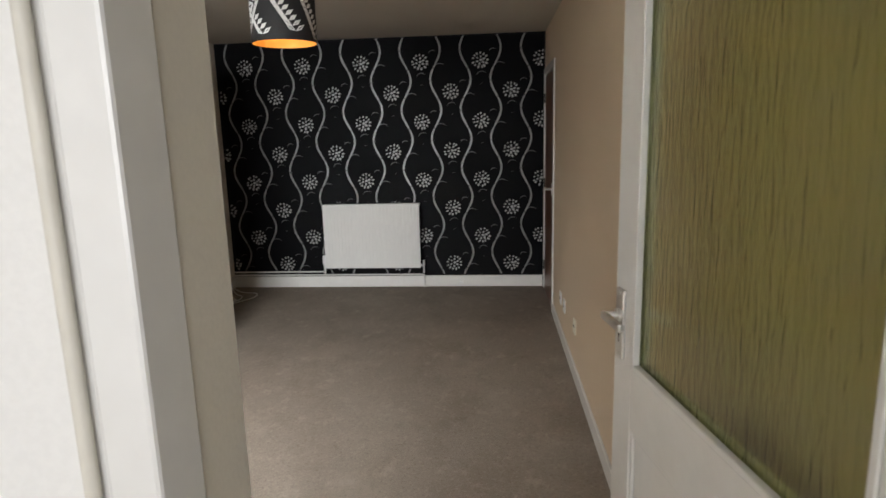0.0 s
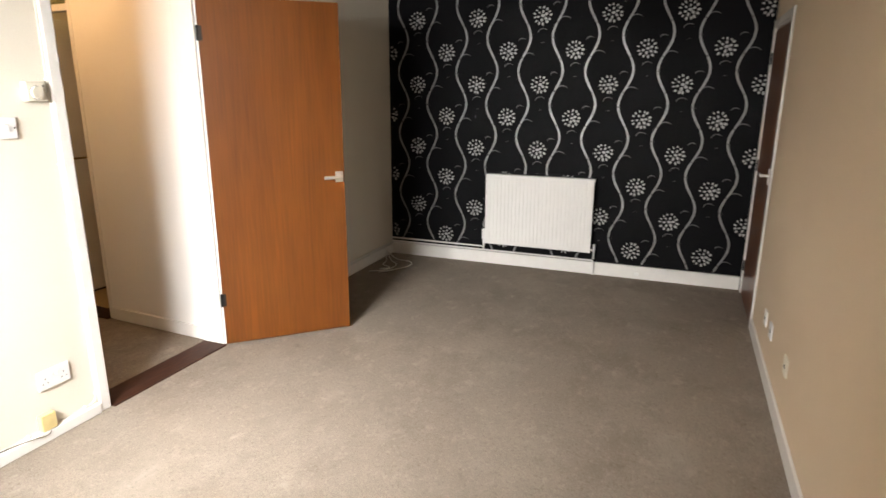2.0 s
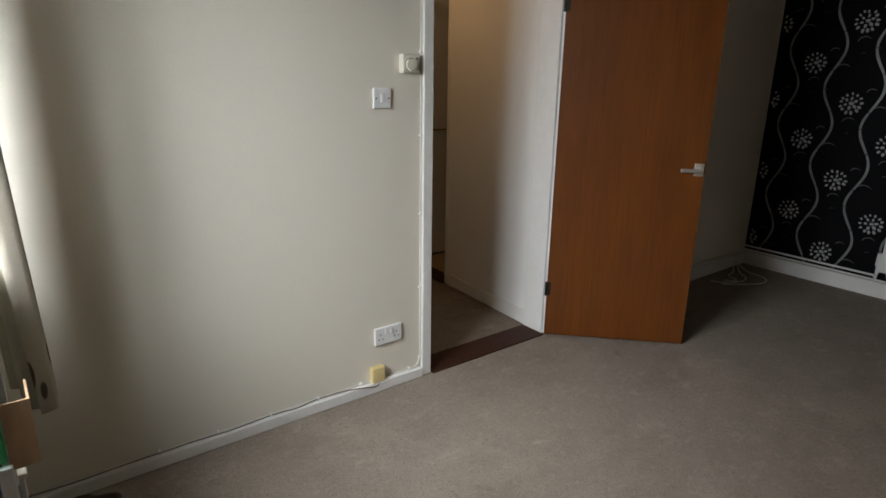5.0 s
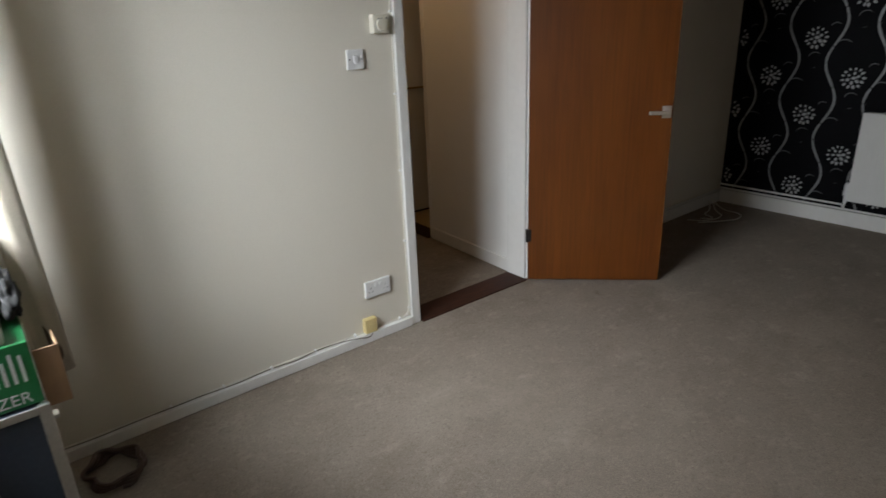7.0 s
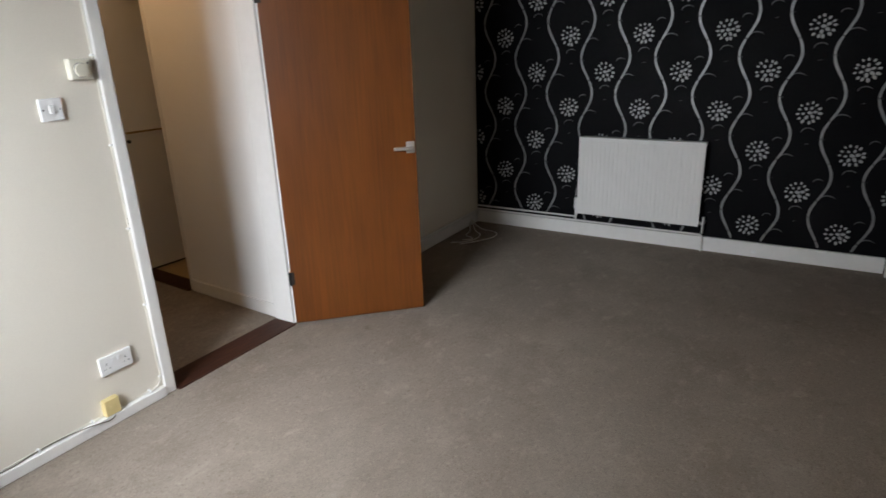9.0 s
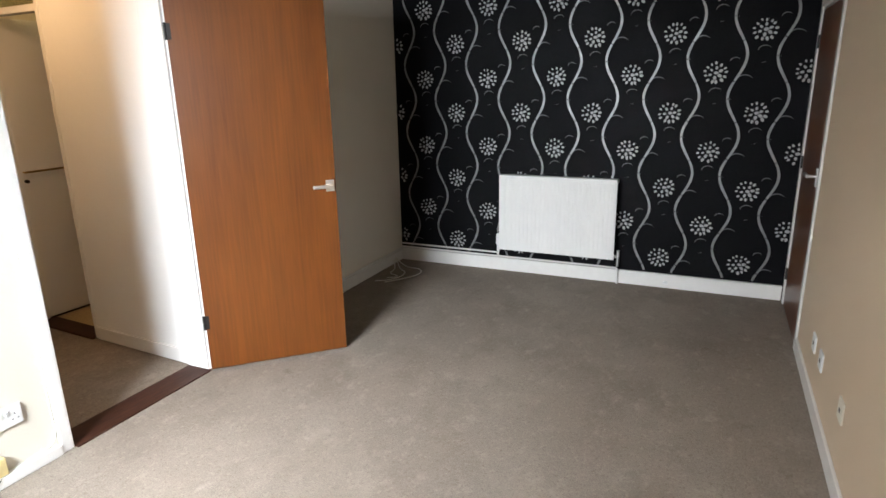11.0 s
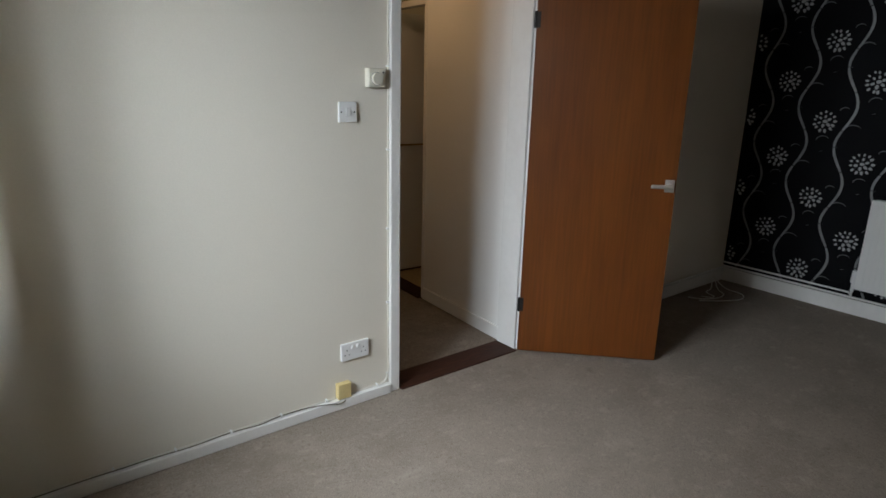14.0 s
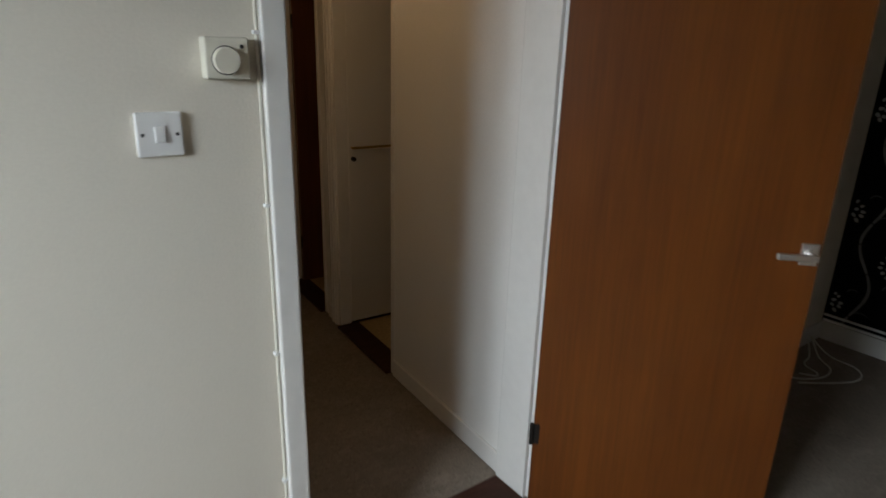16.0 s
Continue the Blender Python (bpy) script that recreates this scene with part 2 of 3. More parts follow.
def put_box(bm, x0, x1, y0, y1, z0, z1, bevel=0.0, segs=2, m=None):
    part = bmesh.ops.create_cube(bm, size=1, matrix=Matrix.Translation(((x0 + x1) / 2, (y0 + y1) / 2, (z0 + z1) / 2)) @ Matrix.Diagonal((x1 - x0, y1 - y0, z1 - z0, 1)))
    vs = part["verts"]
    if m is not None:
        bmesh.ops.transform(bm, matrix=m, verts=vs)
    if bevel:
        edges = list({e for v in vs for e in v.link_edges})
        bmesh.ops.bevel(bm, geom=edges, offset=bevel, segments=segs, profile=0.5, affect="EDGES")


def boxes(name, mat, cells, parent=None, bevel=0.0, segs=2):
    bm = bmesh.new()
    for c in cells:
        put_box(bm, *c, bevel=bevel, segs=segs)
    return finish(name, bm, mat, parent)


def put_cyl(bm, p, q, r, r2=None, segs=20):
    p, q = Vector(p), Vector(q)
    d = q - p
    m = Matrix.Translation((p + q) / 2) @ d.to_track_quat("Z", "Y").to_matrix().to_4x4()
    bmesh.ops.create_cone(bm, cap_ends=True, segments=segs, radius1=r, radius2=r if r2 is None else r2, depth=d.length, matrix=m)


def tube(name, mat, points, r, parent=None, smooth_path=True):
    """A round cable or pipe through the points."""
    cu = bpy.data.curves.new(name, "CURVE")
    cu.dimensions, cu.bevel_depth, cu.bevel_resolution, cu.resolution_u = "3D", r, 3, 6
    sp = cu.splines.new("BEZIER" if smooth_path else "POLY")
    pts = sp.bezier_points if smooth_path else sp.points
    pts.add(len(points) - 1)
    for k, p in zip(pts, points):
        if smooth_path:
            k.co, k.handle_left_type, k.handle_right_type = p, "AUTO", "AUTO"
        else:
            k.co = (*p, 1)
    tmp = bpy.data.objects.new(name, cu)
    scene.collection.objects.link(tmp)
    me = bpy.data.meshes.new_from_object(tmp.evaluated_get(bpy.context.evaluated_depsgraph_get()))
    bpy.data.objects.remove(tmp)
    me.name = name
    me.materials.clear()
    me.materials.append(mat)
    me.polygons.foreach_set("use_smooth", [True] * len(me.polygons))
    ob = new(name, me)
    if parent:
        ob.parent = parent
    return ob


def empty(name, m, label, category, group="", kind=""):
    ob = new(name)
    ob.matrix_basis = m
    return tagged(ob, label, category, group, kind)


def structure(ob, label="", category=""):
    return tagged(ob, label, category, "", "structure")


HALL_TURN = Matrix.Translation((-2.185, HY, 0)) @ Matrix.Rotation(radians(-3.5), 4, "Z") @ Matrix.Translation((2.185, -HY, 0))


def askew(ob, label="", category=""):
    """Structure along the hall's side wall, which runs a little out of square."""
    ob.matrix_basis = HALL_TURN @ ob.matrix_basis
    return tagged(ob, label, category, "", "structure") if label else ob


# ---- the shell ----
structure(boxes("floor", CARPET, [(XL, XR, YS, YN, -0.1, 0)]), "worn taupe fitted carpet with faint stains", "floor")
structure(boxes("floor_hall", CARPET, [(-5.6, XL, -0.15, 1.2, -0.1, -0.005)]), "taupe fitted carpet in the dim hall", "floor")
structure(boxes("floor_back_room", LINO, [(-0.58, 1.9, -4.3, YS, -0.1, -0.002)]), "plain vinyl floor behind the glazed door", "floor")
askew(boxes("floor_side_rooms", LINO, [(-5.55, -2.3, HY + 0.05, 3.0, -0.08, -0.001)]), "ochre vinyl floor beyond the hall doorway", "floor")
structure(boxes("ceiling", CEIL, [(XL - 0.13, XR + 0.13, KY, YN + 0.1, H, H + 0.1)]), "plain off-white painted ceiling, its dimness put into the colour", "ceiling")
structure(boxes("ceiling_hall", CEIL, [(-5.6, XL - 0.13, -0.25, 3.2, H, H + 0.1)]), "off-white hall ceiling, dimmed in its colour", "ceiling")
structure(boxes("ceiling_back_room", CEIL, [(-0.68, 2.0, -4.4, KY, H, H + 0.1)]), "off-white ceiling of the back room, dimmed in its colour", "ceiling")

wall_north = structure(boxes("wall_north", BLACKPAPER, [(XL, XR, YN, YN + 0.1, 0, H)]), "feature wall papered black with silver waves and pale flower heads", "wall")
OP = (0.0, 0.797, 2.02)   # opening to the hall: y0, y1, top
structure(boxes("wall_west", CREAM, [(XL - 0.13, XL, KY, OP[0] - 0.03, 0, H), (XL - 0.13, XL, OP[1] + 0.03, YN + 0.1, 0, H),
                                     (XL - 0.13, XL, OP[0] - 0.03, OP[1] + 0.03, OP[2] + 0.03, H)]), "cream painted plaster wall with doorway", "wall")
RD = (2.30, 3.07, 1.935)    # door in the east wall: y0, y1, top
structure(boxes("wall_east", BISCUIT, [(XR, XR + 0.13, KY, RD[0], 0, H), (XR, XR + 0.13, RD[1], YN + 0.1, 0, H), (XR, XR + 0.13, RD[0], RD[1], RD[2], H),
                                     (XR + 0.10, XR + 0.13, RD[0], RD[1], 0, RD[2])]), "beige painted plaster wall", "wall")
GD = (0.243, 0.972, 2.03)   # glazed doorway: x0, x1, top
structure(boxes("wall_south", CREAM, [(XL, WIN[0], KY, YS, 0, H), (WIN[0], WIN[1], KY, YS, 0, WIN[2]), (WIN[0], WIN[1], KY, YS, WIN[3], H),
                                      (WIN[1], GD[0] - 0.001, KY, YS, 0, H), (GD[0] - 0.001, GD[1], KY, YS, GD[2], H), (GD[1], XR, KY, YS, 0, H)]),
          "cream painted window wall with doorway", "wall")
D1, D2 = (-3.70, -3.04), (-4.52, -3.89)
askew(boxes("wall_hall_side", WHITEWALL, [(D1[1], XL - 0.13, HY, HY + 0.1, 0, H), (D2[1] , D1[0], HY, HY + 0.1, 0, H), (-5.6, D2[0], HY, HY + 0.1, 0, H),
                                              (D1[0], D1[1], HY, HY + 0.1, 2.30, H), (D2[0], D2[1], HY, HY + 0.1, 2.02, H)]), "white painted hall wall with two doorways", "wall")
structure(boxes("wall_hall_far", CREAM, [(-5.7, -5.6, -0.25, 3.2, 0, H)]), "cream hall end wall", "wall")
structure(boxes("wall_hall_near", CREAM, [(-5.6, XL - 0.13, -0.25, -0.15, 0, H)]), "cream hall wall", "wall")
structure(boxes("wall_side_rooms", CREAM, [(-5.6, XL - 0.13, 3.1, 3.2, 0, H), (-3.76, -3.70, HY + 0.1, 3.1, 0, H)]), "cream walls of the rooms off the hall", "wall")
structure(boxes("wall_back_room", WHITEWALL, [(-0.68, -0.58, -4.4, KY, 0, H), (1.9, 2.0, -4.4, KY, 0, H), (-0.58, KWIN[0], -4.4, -4.3, 0, H), (KWIN[1], 1.9, -4.4, -4.3, 0, H),
                                              (KWIN[0], KWIN[1], -4.4, -4.3, 0, KWIN[2]), (KWIN[0], KWIN[1], -4.4, -4.3, KWIN[3], H), (XR + 0.13, 1.9, KY, KY + 0.1, 0, H)]),
          "pale grey painted walls of the back room", "wall")
structure(boxes("wall_back_room_face", WHITEWALL, [(-0.58, GD[0] - 0.042, KY - 0.006, KY, 0, H), (GD[1] + 0.04, XR + 0.13, KY - 0.006, KY, 0, H), (GD[0] - 0.042, GD[1] + 0.04, KY - 0.006, KY, GD[2] + 0.04, H)]),
          "pale grey painted wall beside the doorway", "wall")


# ---- feature wallpaper print ----
def wallpaper_print():
    px, pz, fx, fz, amp = 0.2726, 0.5306, -0.143, 1.556, 0.047
    rng = random.Random(4)
    lines, petals, curls = bmesh.new(), bmesh.new(), bmesh.new()
    y1, y2, y3 = YN - 0.0025, YN - 0.0035, YN - 0.0018

    def strip(bm, pts, widths, y):
        last = None
        for i, (p, w) in enumerate(zip(pts, widths)):
            a, b = pts[max(0, i - 1)], pts[min(len(pts) - 1, i + 1)]
            d = Vector((b[0] - a[0], b[1] - a[1])).normalized()
            n = Vector((-d.y, d.x)) * w / 2
            pair = [bm.verts.new((p[0] + s * n.x, y, p[1] + s * n.y)) for s in (1, -1)]
            if last:
                bm.faces.new((last[0], last[1], pair[1], pair[0]))
            last = pair

    def hook(x, z, r, w):
        """A thin tendril curling over to one side."""
        arc = [(x + r * (1 - math.cos(a)) , z + 0.75 * r * math.sin(a)) for a in np.linspace(0, 2.6, 12)]
        if all(XL + 0.01 < p[0] < XR - 0.01 and 0.12 < p[1] < H - 0.02 for p in arc):
            strip(curls, arc, [0.002 + w * math.sin(math.pi * (0.15 + 0.85 * i / 11)) for i in range(12)], y3)

    z0, z1, lift = 0.115, H - 0.003, 0.105
    for k in range(-7, 6):
        x0, sign = fx - px / 2 + px * k, 1 if k % 2 == 0 else -1
        if not XL + 0.06 < x0 < XR - 0.06:
            continue

        def wave(z):
            return x0 - sign * amp * math.cos(2 * math.pi * (z - fz - lift) / pz)

        # stems are cut by thin dark joints: one with a curl, one with a thorn, one plain
        joints = []
        for n in range(-4, 4):
            left = fz + lift + pz * n + (0 if sign > 0 else pz / 2)
            for kind, z in (("curl", left + 0.20 * pz), ("thorn", left - 0.02 * pz), ("plain", left - 0.32 * pz)):
                z += rng.uniform(-0.006, 0.006)
                if z0 + 0.02 < z < z1 - 0.02:
                    joints.append(z)
                    if kind == "curl":
                        hook(wave(z) + 0.008, z + 0.002, rng.uniform(0.046, 0.056), 0.0058)
                    elif kind == "thorn":
                        strip(curls, [(wave(z) - 0.012, z), (wave(z) + 0.022, z - 0.002)], [0.002, 0.002], y3)
        ends = [z0] + sorted(joints) + [z1]
        for a, b in zip(ends, ends[1:]):
            zs = np.linspace(a + 0.0028, b - 0.0028, max(4, int((b - a) / 0.014)))
            width = [0.0138 + 0.0035 * math.sin(math.pi * i / (len(zs) - 1)) for i in range(len(zs))]
            strip(lines, [(wave(z), z) for z in zs], width, y1)
    for c in range(-7, 5):
        for m in range(-4, 4):
            x, z = fx + px * c, fz + pz * m + (pz / 2 if c % 2 else 0)
            if not (XL < x < XR + 0.05 and 0.1 < z < H):
                continue
            hook(x - 0.03, z - 0.128, 0.040, 0.0042)
            hook(x + 0.085, z + 0.075, 0.030, 0.0042)
            strip(curls, [(x + 0.0, z - 0.205), (x + 0.022, z - 0.20)], [0.002, 0.003], y3) if 0.34 < z < H and x < XR - 0.05 and x > XL + 0.02 else None
            turn = rng.uniform(-0.15, 0.15)
            spots = [(0, 0.004, 0.0112)]
            spots += [(a * math.pi / 3 + 0.3, 0.033, 0.0100) for a in range(6)]
            spots += [(a * math.pi / 6.5, 0.064, 0.0092) for a in range(13)]
            for a, r, sz in spots:
                a, r = a + turn + rng.uniform(-0.08, 0.08), r * rng.uniform(0.94, 1.06)
                sz *= (1.08 - 0.16 * math.sin(a - 0.6)) * rng.uniform(0.88, 1.1)
                cx, cz = x + r * math.cos(a), z + r * math.sin(a) * 0.96
                if not (XL + 0.02 < cx < XR - 0.02 and 0.13 < cz < H - 0.015):
                    continue
                far, wide = sz * 1.18, sz * 0.84
                ring = []
                for q in range(10):
                    g = q * math.pi / 5
                    u, v = far * math.cos(g) * (1 + 0.12 * math.cos(3 * g)), wide * math.sin(g)
                    ring.append(petals.verts.new((cx + u * math.cos(a) - v * math.sin(a), y2, cz + u * math.sin(a) + v * math.cos(a))))
                petals.faces.new(ring)
    for nm, bm, mat in (("wave_print", lines, SILVER), ("flower_print", petals, PETAL), ("tendril_print", curls, TENDRIL)):
        tagged(finish(nm, bm, mat, wall_north), kind="stuff")


wallpaper_print()


# ---- skirting, frames ----
def skirting(name, x0, x1, y0, y1, h=0.105):
    return structure(boxes(name, GLOSS, [(x0, x1, y0, y1, 0, h)], bevel=0.004), "white gloss painted skirting board", "skirting board")


skirting("baseboard", XL + 0.016, XR - 0.016, YN - 0.028, YN, 0.107)
skirting("baseboard", XL, XL + 0.014, OP[1] + 0.075, YN, 0.09)
skirting("baseboard", XL, XL + 0.030, YS, OP[0] - 0.06, 0.05)
skirting("baseboard", XR - 0.014, XR, YS, RD[0] - 0.055, 0.085)
skirting("baseboard", XL + 0.014, GD[0] - 0.05, YS, YS + 0.014, 0.085)
askew(skirting("baseboard", D1[1] + 0.005, XL - 0.14, HY - 0.014, HY, 0.085))
askew(skirting("baseboard", D2[1] + 0.05, D1[0] - 0.065, HY - 0.014, HY, 0.085))

# hall door frame: linings and architraves
structure(boxes("trim", GLOSS, [(XL - 0.135, XL + 0.012, OP[0] - 0.03, OP[0], 0, OP[2]), (XL - 0.135, XL + 0.012, OP[1], OP[1] + 0.028, 0, OP[2]),
                                     (XL - 0.135, XL + 0.012, OP[0] - 0.03, OP[1] + 0.028, OP[2], OP[2] + 0.03)], bevel=0.003), "white gloss door lining", "door frame")
structure(boxes("trim", GLOSS, [(XL, XL + 0.022, OP[0] - 0.058, OP[0] - 0.004, 0, OP[2] + 0.055), (XL, XL + 0.022, OP[1] + 0.016, OP[1] + 0.065, 0, OP[2] + 0.055),
                                (XL, XL + 0.0215, OP[0] - 0.004, OP[1] + 0.016, OP[2] + 0.004, OP[2] + 0.0545)], bevel=0.005), "white gloss architrave round the doorway", "architrave")
structure(boxes("threshold", SILLWOOD, [(XL - 0.132, XL + 0.038, OP[0] + 0.001, OP[1] - 0.001, -0.02, 0.007)], bevel=0.003), "dark stained wooden threshold strip", "threshold")


# ---- doors ----
def lever(name, parent, side, plate_h=0.06, plate_w=0.05, length=0.10, toward=-1, keyhole=False):
    """A lever on a plate, in the door's own axes: x along the door, y out of its face."""
    bm = bmesh.new()
    put_box(bm, -plate_w / 2, plate_w / 2, 0, side * 0.008, -plate_h / 2, plate_h / 2, bevel=0.002) if side > 0 else put_box(bm, -plate_w / 2, plate_w / 2, -0.008, 0, -plate_h / 2, plate_h / 2, bevel=0.002)
    zc = 0.02 if keyhole else 0.0
    put_cyl(bm, (0, 0, zc), (0, side * 0.045, zc), 0.010)
    put_cyl(bm, (0, side * 0.008, zc), (0, side * 0.016, zc), 0.016)
    ys = sorted((side * 0.036, side * 0.050))
    put_box(bm, min(0.012 * -toward, toward * length), max(0.012 * -toward, toward * length), ys[0], ys[1], zc - 0.010, zc + 0.010, bevel=0.005, segs=3)
    for z in (-plate_h / 2 + 0.010, plate_h / 2 - 0.010):
        put_cyl(bm, (0, side * 0.006, z), (0, side * 0.0095, z), 0.004, segs=10)
    ob = finish(name, bm, CHROME, parent)
    return tagged(ob, "worn brushed aluminium lever handle")


def hinge(parent, x, y, z):
    bm = bmesh.new()
    put_cyl(bm, (x, y, z - 0.04), (x, y, z + 0.04), 0.007, segs=12)
    put_box(bm, x - 0.004, x + 0.026, y, y + 0.003, z - 0.038, z + 0.038)
    return finish("hinge", bm, IRON, parent)


# flush veneered door to the hall, standing open
ang = 44.4
hall_door = empty("door_1", pose(-2.018, 0.797, 0.008, 0, 0, ang), "open orange-brown veneered flush door with aluminium lever", "door")
boxes("leaf", DOORWOOD, [(0.002, 0.768, 0.0, 0.038, 0.0, 1.982)], hall_door, bevel=0.002)
h = lever("handle", hall_door, -1, 0.065, 0.048, 0.10, toward=-1)
h.location = (0.735, 0.0, 0.985)
h = lever("handle", hall_door, 1, 0.065, 0.048, 0.10, toward=-1)
h.location = (0.735, 0.038, 0.985)
for z in (0.28, 1.79):
    hinge(hall_door, -0.004, -0.004, z)

# dark closed door in the east wall
east_door = empty("door_2", pose(XR - 0.006, (RD[0] + RD[1]) / 2, 0.008), "closed dark brown veneered flush door in white frame", "door")
w2 = (RD[1] - RD[0]) / 2
boxes("leaf", DARKWOOD, [(0.0, 0.04, -w2 + 0.022, w2 - 0.022, 0, RD[2] - 0.034)], east_door, bevel=0.002)
boxes("frame", GLOSS, [(0.0045, 0.06, -w2 - 0.0, -w2 + 0.02, 0, RD[2] - 0.008), (0.0045, 0.06, w2 - 0.02, w2, 0, RD[2] - 0.008), (0.0045, 0.06, -w2 + 0.02, w2 - 0.02, RD[2] - 0.030, RD[2] - 0.008)], east_door, bevel=0.002)
boxes("architrave", GLOSS, [(-0.008, 0.004, -w2 - 0.05, -w2 + 0.006, -0.008, RD[2] + 0.04), (-0.008, 0.004, w2 - 0.006, w2 + 0.05, -0.008, RD[2] + 0.04), (-0.0075, 0.004, -w2 + 0.006, w2 - 0.006, RD[2] - 0.014, RD[2] + 0.0395)], east_door, bevel=0.004)
bm = bmesh.new()
put_box(bm, -0.008, 0.0, -w2 + 0.05, -w2 + 0.10, 0.93, 1.03, bevel=0.002)
put_cyl(bm, (0, -w2 + 0.075, 0.985), (-0.05, -w2 + 0.075, 0.985), 0.010)
put_box(bm, -0.056, -0.040, -w2 + 0.062, -w2 + 0.18, 0.975, 0.995, bevel=0.005)
tagged(finish("handle", bm, CHROME, east_door), "aluminium lever handle")
for z in (0.22, 0.98, 1.72):
    hb = bmesh.new()
    put_cyl(hb, (-0.004, w2 - 0.021, z - 0.04), (-0.004, w2 - 0.021, z + 0.04), 0.007, segs=12)
    finish("hinge", hb, IRON, east_door)

# white glazed door, standing open; its own x runs from the hinge to the lock edge
ga = 99.4
glass_door = empty("door_3", pose(0.955, -1.905, 0.008, 0, 0, ga), "open white painted door with large green obscure glass pane", "door")
GW, GB, GT = 0.872, 0.91, 1.87
stiles = bmesh.new()
put_box(stiles, 0, 0.075, -0.02, 0.02, 0, 1.98, bevel=0.003)
put_box(stiles, GW - 0.105, GW, -0.02, 0.02, 0, 1.98, bevel=0.003)
put_box(stiles, 0.074, GW - 0.104, -0.0195, 0.0195, GT, 1.978, bevel=0.002)
put_box(stiles, 0.074, GW - 0.104, -0.0195, 0.0195, 0.76, GB, bevel=0.002)
put_box(stiles, 0.074, GW - 0.104, -0.0195, 0.0195, 0.002, 0.2, bevel=0.002)
put_box(stiles, 0.074, GW - 0.104, -0.007, 0.007, 0.19, 0.77)
finish("frame", stiles, GLOSS, glass_door)
beads = bmesh.new()
for s in (-1, 1):
    a, b = sorted((s * 0.006, s * 0.0225))
    for c in ((0.0755, 0.090, a, b, GB, GT), (GW - 0.120, GW - 0.1055, a, b, GB, GT), (0.090, GW - 0.120, a, b, GB - 0.001, GB + 0.014), (0.090, GW - 0.120, a, b, GT - 0.014, GT + 0.001)):
        put_box(beads, *c, bevel=0.003)
    a, b = sorted((s * 0.008, s * 0.017))
    for c in ((0.075, 0.088, a, b, 0.2, 0.76), (GW - 0.118, GW - 0.105, a, b, 0.2, 0.76), (0.088, GW - 0.118, a, b, 0.747, 0.76), (0.088, GW - 0.118, a, b, 0.2, 0.213)):
        put_box(beads, *c, bevel=0.003)
finish("bead", beads, GLOSS, glass_door)
pane = boxes("pane", OBSCURE, [(0.077, GW - 0.107, -0.003, 0.003, GB + 0.001, GT - 0.001)], glass_door)
tagged(pane, "green-tinted obscure glass with upright ripples")
for s in (-1, 1):
    h = lever("handle", glass_door, s, 0.165, 0.042, 0.10, toward=-1, keyhole=True)
    h.location = (GW - 0.045, s * 0.02, 1.0)
    kb = bmesh.new()
    put_cyl(kb, (GW - 0.045, s * 0.026, 0.972), (GW - 0.045, s * 0.0288, 0.972), 0.005, segs=12)
    put_box(kb, GW - 0.0475, GW - 0.0425, *sorted((s * 0.026, s * 0.0288)), 0.955, 0.972)
    finish("keyhole", kb, DARKSLOT, glass_door)

structure(boxes("trim", GLOSS, [(GD[0] - 0.04, GD[0] + 0.003, KY - 0.012, KY + 0.055, 0, GD[2]), (GD[1] - 0.003, GD[1] + 0.03, KY - 0.012, YS + 0.004, 0, GD[2]),
                                (GD[0] - 0.028, GD[1] + 0.03, KY - 0.012, KY + 0.055, GD[2], GD[2] + 0.03)], bevel=0.004), "white gloss frame of the glazed doorway", "door frame")
tube("cable", CABLE, [(GD[0] - 0.05, KY - 0.014, 0.0), (GD[0] - 0.05, KY - 0.014, 1.2), (GD[0] - 0.05, KY - 0.014, H)], 0.006, smooth_path=False)
tagged(bpy.data.objects["cable"], "white painted cable clipped beside the doorway frame", "cable", "clipped cables")


# ---- living room window and curtain ----
def window(name, x0, x1, z0, z1, y, label):
    win = empty(name, pose((x0 + x1) / 2, y, z0), label, "window", "", "structure")
    hw, hh = (x1 - x0) / 2, z1 - z0
    boxes("frame", GLOSS, [(-hw, -hw + 0.06, -0.03, 0.03, 0, hh), (hw - 0.06, hw, -0.03, 0.03, 0, hh), (-hw + 0.06, hw - 0.06, -0.03, 0.03, 0, 0.06),
                           (-hw + 0.06, hw - 0.06, -0.03, 0.03, hh - 0.06, hh), (-0.03, 0.03, -0.029, 0.029, 0.06, hh - 0.06)], win, bevel=0.004)
    for a, b in ((-hw + 0.06, -0.03), (0.03, hw - 0.06)):
        p = boxes("pane", CLEAR, [(a, b, -0.003, 0.003, 0.06, hh - 0.06)], win)
        p.visible_shadow = False
    return win


window("window_1", WIN[0], WIN[1], WIN[2], WIN[3], KY + 0.05, "white framed two-light window above a white sill")
window("window_2", KWIN[0], KWIN[1], KWIN[2], KWIN[3], -4.35, "white framed window of the back room")
structure(boxes("window_sill", GLOSS, [(WIN[0] + 0.002, WIN[1] - 0.002, KY + 0.08, YS - 0.0005, WIN[2] - 0.01, WIN[2] + 0.018), (-1.85, -1.265, YS + 0.0005, -1.69, WIN[2] - 0.012, WIN[2] + 0.018)], bevel=0.006), "white gloss window sill", "window sill")


